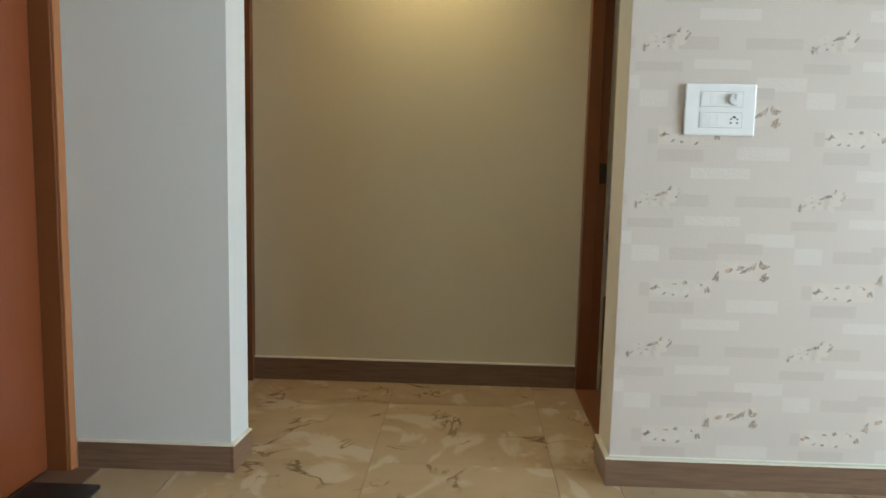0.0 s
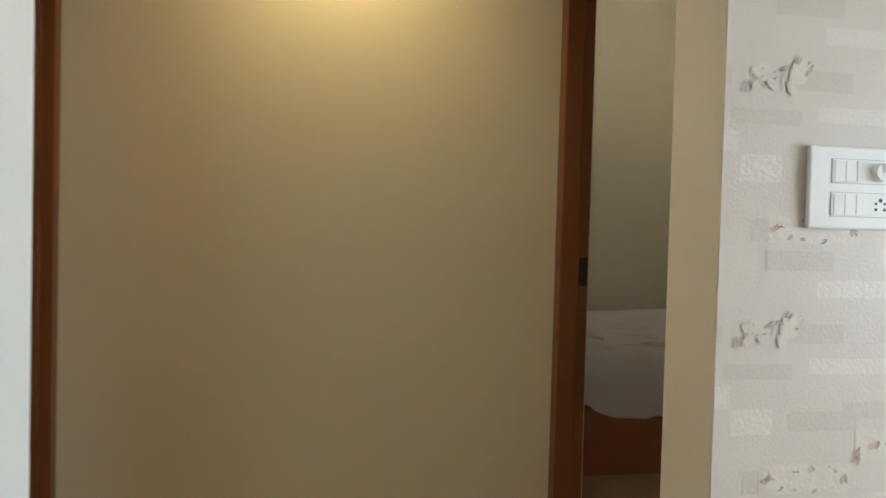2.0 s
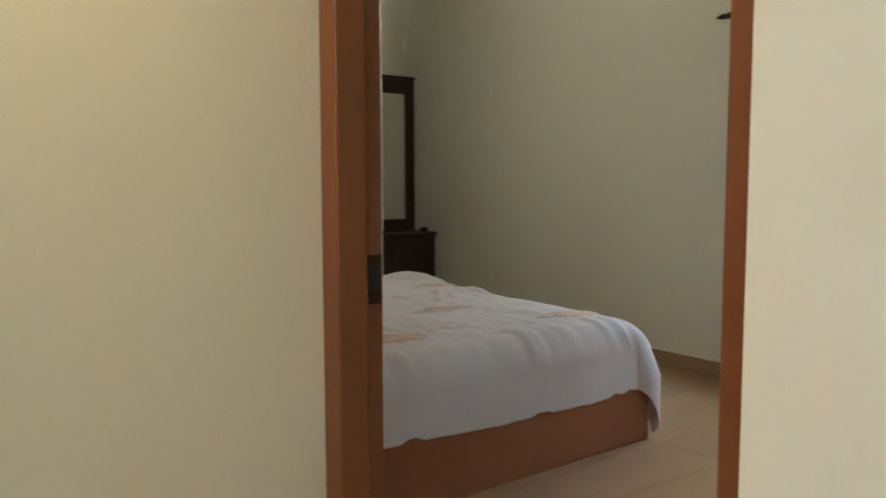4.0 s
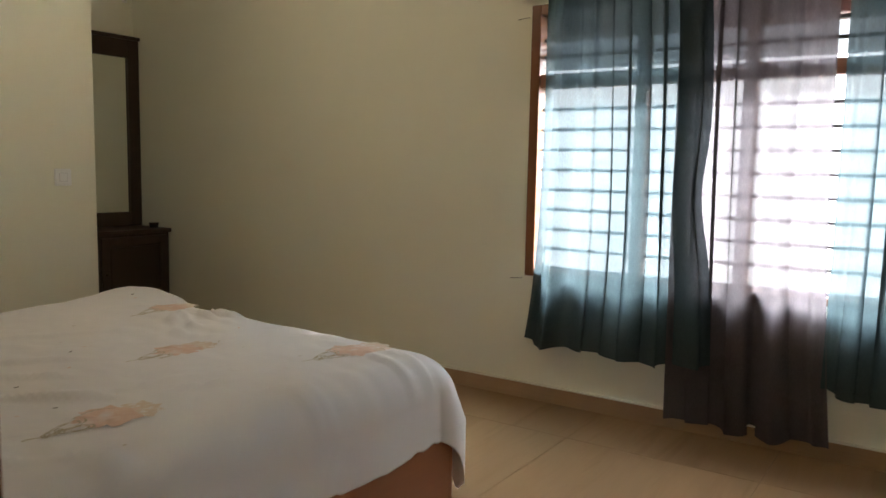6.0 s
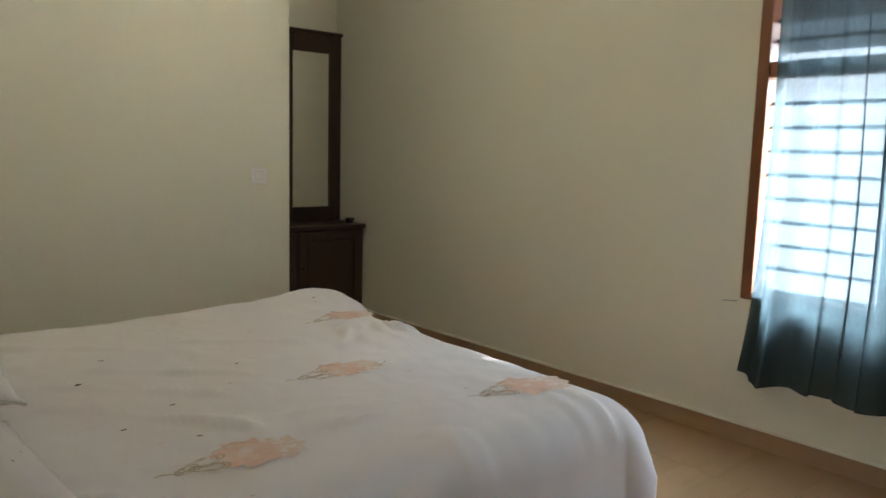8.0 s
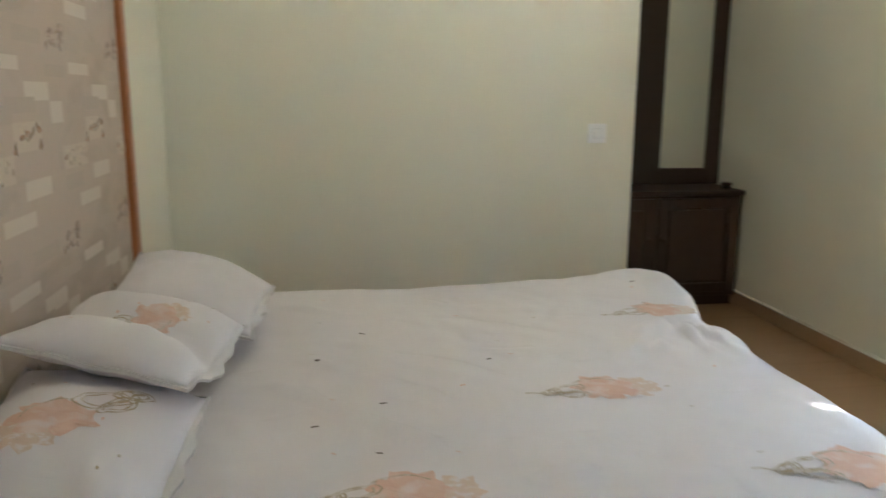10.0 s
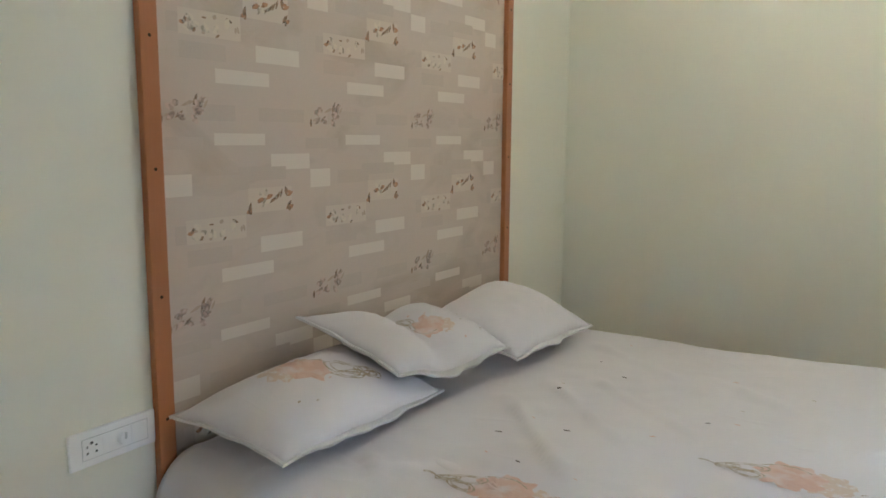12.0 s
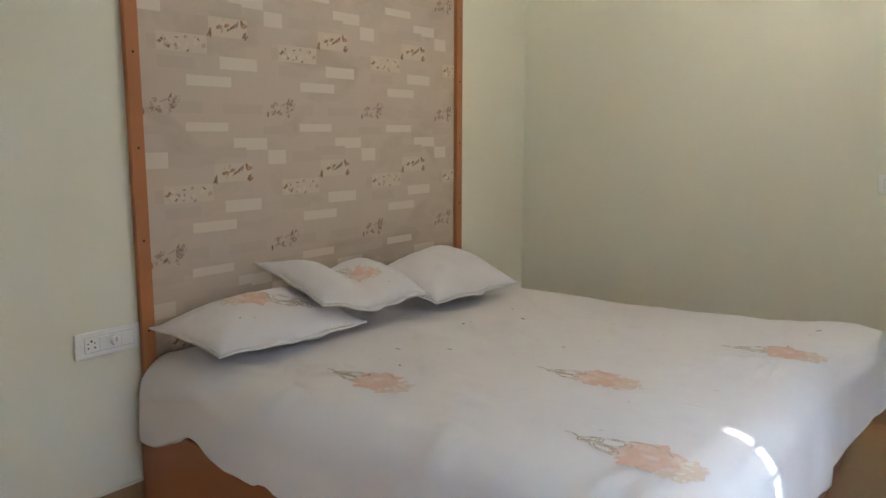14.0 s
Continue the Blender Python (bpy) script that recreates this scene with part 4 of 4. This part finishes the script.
def flower_print(parent, cx, cy, size, turn, height, lift=0.0028, loop=1.0):
    """A faded flower head with looped olive stems to one side."""
    rng = random.Random(int(cx * 1000) + int(cy * 77))
    ca, sa = math.cos(turn), math.sin(turn)

    def at(u, v):
        return cx + size * (u * ca - v * sa), cy + size * (u * sa + v * ca)

    def blot(name, material, label, u, v, ru, rv, teeth, up):
        pts = []
        for k in range(44):
            an = k * 2 * math.pi / 44
            rr = 1 + 0.11 * math.sin(an * teeth + cx * 9) + 0.06 * math.sin(an * (2 * teeth - 1) + 1) + rng.uniform(-.07, .07)
            pts.append(at(u + ru * rr * math.cos(an), v + rv * rr * math.sin(an)))
        bm = bmesh.new()
        flat_patch(bm, pts, height, up)
        part(name, bm, material, parent, label)

    blot("printed_bract", BRACT, "faded beige printed bract", 0.42, -0.02, 0.30, 0.30, 8, lift)
    blot("printed_flower", PINK, "faded orange printed flower", 0.05, 0.03, 0.37, 0.37, 7, lift + 0.0006)
    bm = bmesh.new()
    for ou, ov, ru, rv, rot in ((-0.44, 0.05, 0.25, 0.12, 0.3), (-0.42, -0.12, 0.20, 0.09, -0.2), (-0.66, -0.02, 0.15, 0.08, 0.5)):
        for lane in (0.0, 0.30):
            path = []
            for k in range(29):
                an = k * 2 * math.pi / 28
                u, v = loop * ru * (1 - lane) * math.cos(an), loop * rv * (1 - lane) * math.sin(an)
                path.append(at(loop * ou + u * math.cos(rot) - v * math.sin(rot), ov + u * math.sin(rot) + v * math.cos(rot)))
            ribbon(bm, path, 0.030 * size, height, lift + 0.0014)
    ribbon(bm, [at(-1.0 + 0.05 * k, -0.04 + 0.03 * math.sin(k * 0.9)) for k in range(10)], 0.045 * size, height, lift + 0.0012)
    ribbon(bm, [at(-0.3 + 0.055 * k, 0.32 - 0.012 * (k - 5) ** 2 * 0.35) for k in range(11)], 0.03 * size, height, lift + 0.0012)
    part("printed_stem", bm, SCROLL, parent, "olive looped printed stem")


for fx, fy, sz, tn in ((1.785, -1.055, 0.20, 0.10), (1.375, -1.665, 0.205, 0.05), (0.83, -2.11, 0.205, -0.05), (1.73, -2.14, 0.22, -0.12)):
    flower_print(sheet, fx, fy, sz, tn, top_height)
_rng = random.Random(11)
for k in range(26):
    bx, by = _rng.uniform(0.55, 1.84), _rng.uniform(-2.33, -0.72)
    bm = bmesh.new()
    tn, ln = _rng.uniform(-0.5, 0.5), _rng.uniform(0.006, 0.013)
    flat_patch(bm, [(bx + ln * (math.cos(a) * math.cos(tn) - 0.4 * math.sin(a) * math.sin(tn)), by + ln * (math.cos(a) * math.sin(tn) + 0.4 * math.sin(a) * math.cos(tn))) for a in [q * math.pi / 4 for q in range(8)]], top_height, 0.0026)
    part("printed_bud", bm, BUD if k % 3 == 0 else PINK if k % 3 == 1 else SCROLL, sheet)


# ---- pillows ----


def pillow(label, corners, up, down, flower=None, seed=0, sag=0.0, dent=0.0, dent_at=0.46):
    """A stuffed pillow over four seam corners (back left, back right, front right, front left)."""
    a, b, c, d = [Vector(p) for p in corners]
    nrm = ((b - a).cross(d - a)).normalized()
    if nrm.z < 0:
        nrm = -nrm
    n = 30
    e = thing("pillow", label, "pillow", "pillows at the head of the bed")

    def seam(u, v):
        w = 0.06                      # edges drawn in between the corners
        uu = u + w * (0.5 - u) * 4 * v * (1 - v)
        vv = v + w * 1.3 * (0.5 - v) * 4 * u * (1 - u)
        p = a * (1 - uu) * (1 - vv) + b * uu * (1 - vv) + c * uu * vv + d * (1 - uu) * vv
        p.z += 0.006 * noise.noise((u * 5 + seed, v * 5, 1.0)) - sag * math.exp(-((u - dent_at) / 0.24) ** 2)
        return p

    def puff(u, v):
        k = (max(0, 1 - abs(2 * u - 1) ** 2.6) ** 0.62) * (max(0, 1 - abs(2 * v - 1) ** 2.4) ** 0.62)
        wr = 1 + 0.10 * noise.noise((u * 4 + seed, v * 4, seed)) + 0.05 * noise.noise((u * 11 + seed, v * 9, 3.0))
        return k * wr * (1 - dent * math.exp(-((u - dent_at - 0.10 * (0.5 - v)) / 0.12) ** 2))

    def top(u, v):
        return seam(u, v) + nrm * (up * puff(u, v) + 0.003 * noise.noise((u * 20, v * 20, seed)))

    bm = bmesh.new()
    up_v = [[bm.verts.new(top(i / n, j / n)) for j in range(n + 1)] for i in range(n + 1)]
    lo_v = [[up_v[i][j] if i in (0, n) or j in (0, n) else bm.verts.new(seam(i / n, j / n) - nrm * down * puff(i / n, j / n)) for j in range(n + 1)] for i in range(n + 1)]
    for i in range(n):
        for j in range(n):
            bm.faces.new((up_v[i][j], up_v[i + 1][j], up_v[i + 1][j + 1], up_v[i][j + 1]))
            bm.faces.new((lo_v[i][j], lo_v[i][j + 1], lo_v[i + 1][j + 1], lo_v[i + 1][j]))
    bmesh.ops.recalc_face_normals(bm, faces=bm.faces)
    part("cover", bm, COTTON, e, smooth=True)
    # stitched flange along the seam
    bm = bmesh.new()
    ring = [seam(k / 40, 0) for k in range(40)] + [seam(1, k / 40) for k in range(40)] + [seam(1 - k / 40, 1) for k in range(40)] + [seam(0, 1 - k / 40) for k in range(40)]
    mid = sum(ring, Vector()) / len(ring)
    rows = []
    for k, p in enumerate(ring):
        front = max(0.0, 1 - abs(k - 100) / 26)         # the hem of the cover stands out in front
        o = (p - mid).normalized() * (0.007 + 0.002 * math.sin(k * 0.35 + seed) + front * (0.016 + 0.006 * math.sin(k * 0.8 + seed)))
        rows.append([bm.verts.new(p - o * 0.3 + nrm * 0.004), bm.verts.new(p + o + nrm * 0.0035), bm.verts.new(p + o - nrm * 0.0035), bm.verts.new(p - o * 0.3 - nrm * 0.004)])
    for k in range(len(rows)):
        p, q = rows[k], rows[(k + 1) % len(rows)]
        for m in range(3):
            bm.faces.new((p[m], q[m], q[m + 1], p[m + 1]))
    part("seam_flange", bm, PIPING, e, "stitched seam edge")
    if flower:
        fu, fv, fs, ft = flower
        # the print follows the cover: plan place to cover place
        lu, lv = (b - a).length, (d - a).length

        def lay(parts):
            for ob in parts:
                for vert in ob.data.vertices:
                    u, v, h = vert.co.x / lu, vert.co.y / lv, vert.co.z
                    vert.co = top(min(max(u, 0.02), 0.98), min(max(v, 0.02), 0.98)) + nrm * h

        before = set(e.children)
        flower_print(e, fu * lu, fv * lv, fs, ft, lambda x, y: 0.0, 0.0022, 1.35)
        rr = random.Random(seed)
        for k in range(9):
            bx, by = rr.uniform(0.12, 0.88) * lu, rr.uniform(0.2, 0.85) * lv
            bm = bmesh.new()
            flat_patch(bm, [(bx + 0.006 * math.cos(q), by + 0.003 * math.sin(q)) for q in [t * math.pi / 3 for t in range(6)]], lambda x, y: 0.0, 0.002)
            part("printed_bud", bm, PINK if k % 2 else SCROLL, e)
        lay([o for o in e.children if o not in before])
    return e


pillow("plump white pillow with an orange printed flower beside the sockets", [(0.055, -2.385, 0.630), (0.055, -1.72, 0.665), (0.425, -1.715, 0.578), (0.435, -2.385, 0.598)], 0.100, 0.045, (0.44, 0.48, 0.20, math.pi + 0.55), 1, sag=0.012, dent_at=0.62)
pillow("bent white floral pillow leaning over its neighbour against the wallpaper", [(0.072, -1.945, 0.800), (0.075, -1.30, 0.715), (0.478, -1.385, 0.640), (0.420, -1.925, 0.682)], 0.088, 0.050, (0.56, 0.52, 0.135, 0.9), 2, sag=0.040, dent=0.42)
pillow("plain white pillow lying beside the wall", [(0.06, -1.32, 0.64), (0.065, -0.72, 0.715), (0.510, -0.735, 0.585), (0.485, -1.335, 0.590)], 0.115, 0.030, None, 3)

# ---- dressing table ----
dr = thing("dressing_table", "dark walnut dressing table with panelled door and tall mirror", "dressing table")
DX0, DX1, DY0, DY1, DZ = 2.16, 3.160, 0.790, 1.205, 0.705
part("body", box(bmesh.new(), (DX0, DY0 + 0.012, 0.06), (DX1 - 0.006, DY1, DZ - 0.028), 0.004), DARKWOOD, dr)
part("plinth", box(bmesh.new(), (DX0 + 0.01, DY0 + 0.03, 0.0), (DX1 - 0.02, DY1, 0.06), 0.003), DARKWOOD, dr)
part("top", box(bmesh.new(), (DX0, DY0 - 0.012, DZ - 0.028), (DX1 + 0.004, DY1, DZ), 0.007, 3), DARKWOOD, dr)
for x0, x1 in ((2.20, 2.60), (2.63, 3.13)):
    bm = bmesh.new()
    z0, z1, w = 0.09, DZ - 0.045, 0.055
    for lo, hi in (((x0, DY0 - 0.004, z0), (x0 + w, DY0 + 0.012, z1)), ((x1 - w, DY0 - 0.004, z0), (x1, DY0 + 0.012, z1)), ((x0 + w, DY0 - 0.004, z0), (x1 - w, DY0 + 0.012, z0 + w)), ((x0 + w, DY0 - 0.004, z1 - w), (x1 - w, DY0 + 0.012, z1))):
        box(bm, lo, hi, 0.003)
    door = part("door", bm, DARKWOOD, dr)
    part("panel", box(bmesh.new(), (x0 + w + 0.012, DY0 + 0.001, z0 + w + 0.012), (x1 - w - 0.012, DY0 + 0.011, z1 - w - 0.012), 0.006), DARKWOOD, door)
    part("knob", ball(bmesh.new(), ((x0 + 0.028) if x0 > 2.5 else (x1 - 0.028), DY0 - 0.016, 0.42), 0.012), BRONZE, door, "small bronze knob", smooth=True)
mf = part("mirror_frame", boxes([((2.40, 1.13, 0.706), (2.775, 1.204, 2.03)), ((3.085, 1.13, 0.706), (3.172, 1.204, 2.03)), ((2.775, 1.13, 0.706), (3.085, 1.204, 0.806)), ((2.775, 1.13, 1.905), (3.085, 1.204, 2.03))], 0.005), DARKWOOD, dr)
part("cornice", box(bmesh.new(), (2.385, 1.115, 2.03), (3.176, 1.204, 2.055), 0.006), DARKWOOD, mf)
part("mirror_glass", box(bmesh.new(), (2.774, 1.150, 0.805), (3.086, 1.156, 1.906)), MIRROR, mf, "silvered mirror glass")
bx = thing("trinket_box", "small dark round box on the dressing table", "box")
part("base", tube(bmesh.new(), (3.105, 0.90, DZ), (3.105, 0.90, DZ + 0.022), 0.030, 20), BLACKPL, bx)
part("lid", tube(bmesh.new(), (3.105, 0.90, DZ + 0.022), (3.105, 0.90, DZ + 0.034), 0.034, 20), DARKWOOD, bx)

# ---- switches and sockets ----


def switch_board(name, label, origin, right, out, w, h, rows):
    """A modular switch plate: origin is the lower corner, rows of (u, v, w, h, kind) for its modules."""
    o, right, out, up = Vector(origin), Vector(right), Vector(out), Vector((0, 0, 1))
    e = thing(name, label, "switch")

    def blk(bm, u0, u1, v0, v1, d0, d1, bev=0.0):
        p, q = o + right * u0 + up * v0 + out * d0, o + right * u1 + up * v1 + out * d1
        return box(bm, [min(p[i], q[i]) for i in range(3)], [max(p[i], q[i]) for i in range(3)], bev)

    part("plate", blk(bmesh.new(), 0, w, 0, h, 0.0005, 0.012, 0.004), WHITEPL, e)
    for u, v, mw, mh, kind in rows:
        if kind == "field":
            part("module_frame", blk(bmesh.new(), u, u + mw, v, v + mh, 0.0118, 0.0128), GREYPL, e, "thin grey module outline")
            part("module_plate", blk(bmesh.new(), u + 0.0015, u + mw - 0.0015, v + 0.0015, v + mh - 0.0015, 0.0118, 0.0136, 0.0005), WHITEPL, e)
        elif kind == "rocker":
            part("rocker", blk(bmesh.new(), u, u + mw, v, v + mh, 0.0132, 0.0146, 0.0005), WHITEPL, e)
        elif kind == "dial":
            c = o + right * (u + mw / 2) + up * (v + mh / 2)
            part("dial", tube(bmesh.new(), c + out * 0.0132, c + out * 0.026, mw / 2, 20, mw * 0.42), WHITEPL, e, smooth=False)
            part("dial_mark", blk(bmesh.new(), u + mw * .42, u + mw * .58, v + mh * 0.5, v + mh * 0.95, 0.0255, 0.0275), GREYPL, e)
        elif kind == "socket":
            for du, dv, r in ((0.5, 0.80, 0.0040), (0.22, 0.28, 0.0030), (0.78, 0.28, 0.0030), (0.22, 0.62, 0.0026), (0.78, 0.62, 0.0026)):
                c = o + right * (u + mw * du) + up * (v + mh * dv)
                part("pin_hole", tube(bmesh.new(), c + out * 0.0130, c + out * 0.0139, r, 10), BLACKPL, e)
    return e


hall_rows = [(0.043, 0.082, 0.124, 0.045, "field"), (0.043, 0.022, 0.124, 0.045, "field"), (0.122, 0.086, 0.036, 0.036, "dial"), (0.128, 0.028, 0.032, 0.032, "socket")]
hall_rows += [(0.049 + 0.0225 * k, 0.026, 0.020, 0.037, "rocker") for k in range(3)] + [(0.049 + 0.0225 * k, 0.086, 0.020, 0.037, "rocker") for k in range(3)]
switch_board("switch_board", "white modular switch plate with fan dial and socket on wallpaper", (0.023, YS - 0.0045, 1.086), (1, 0, 0), (0, -1, 0), 0.205, 0.149, hall_rows)
bed_rows = [(0.030, 0.018, 0.175, 0.052, "field"), (0.034, 0.022, 0.040, 0.044, "socket"), (0.082, 0.022, 0.030, 0.044, "rocker"), (0.118, 0.026, 0.034, 0.034, "dial"), (0.158, 0.022, 0.042, 0.044, "rocker")]
switch_board("socket_board", "white socket and switch plate beside the bed", (0.0, -2.632, 0.562), (0, 1, 0), (1, 0, 0), 0.228, 0.087, bed_rows)
switch_board("wall_switch", "small white wall switch near the recess", (1.897, 0.012, 1.037), (1, 0, 0), (0, -1, 0), 0.088, 0.088, [(0.022, 0.022, 0.044, 0.044, "field"), (0.026, 0.025, 0.036, 0.038, "rocker")])

# ---- lamps ----


def spot_fitting(label, c, axis):
    e = thing("ceiling_light", label, "light")
    c, axis = Vector(c), Vector(axis)
    part("housing", tube(bmesh.new(), c, c + axis * 0.05, 0.055, 24), WHITEPL, e)
    part("diffuser", tube(bmesh.new(), c + axis * 0.050, c + axis * 0.054, 0.042, 24), BULB, e, "lit warm diffuser")
    return e


spot_fitting("small round lit ceiling lamp above the bed room wall", (1.50, -1.1, H), (0, 0, -1))
spot_fitting("small round lit lamp in the alcove ceiling", (-0.78, -3.55, 2.2795), (0, 0, -1))
wf = thing("wall_hook_fitting", "small white plastic fitting high in the recess", "fitting")
part("base", box(bmesh.new(), (3.10, 1.185, 2.30), (3.13, 1.2095, 2.46), 0.003), WHITEPL, wf)


def wall_nail(y, z):
    """A bent wire nail in the wall beside the window."""
    e = thing("nail", "thin bent steel nail in the cream wall", "nail", "nails beside the window")
    part("shank", tube(bmesh.new(), (XE - 0.0005, y, z), (XE - 0.018, y, z), 0.0022, 8), STEEL, e)
    part("wire", tube(bmesh.new(), (XE - 0.016, y - 0.004, z), (XE - 0.011, y + 0.062, z - 0.006), 0.0014, 8), BRONZE, e, "thin dark wire end")


wall_nail(-2.030, 0.618)
wall_nail(-2.033, 1.908)
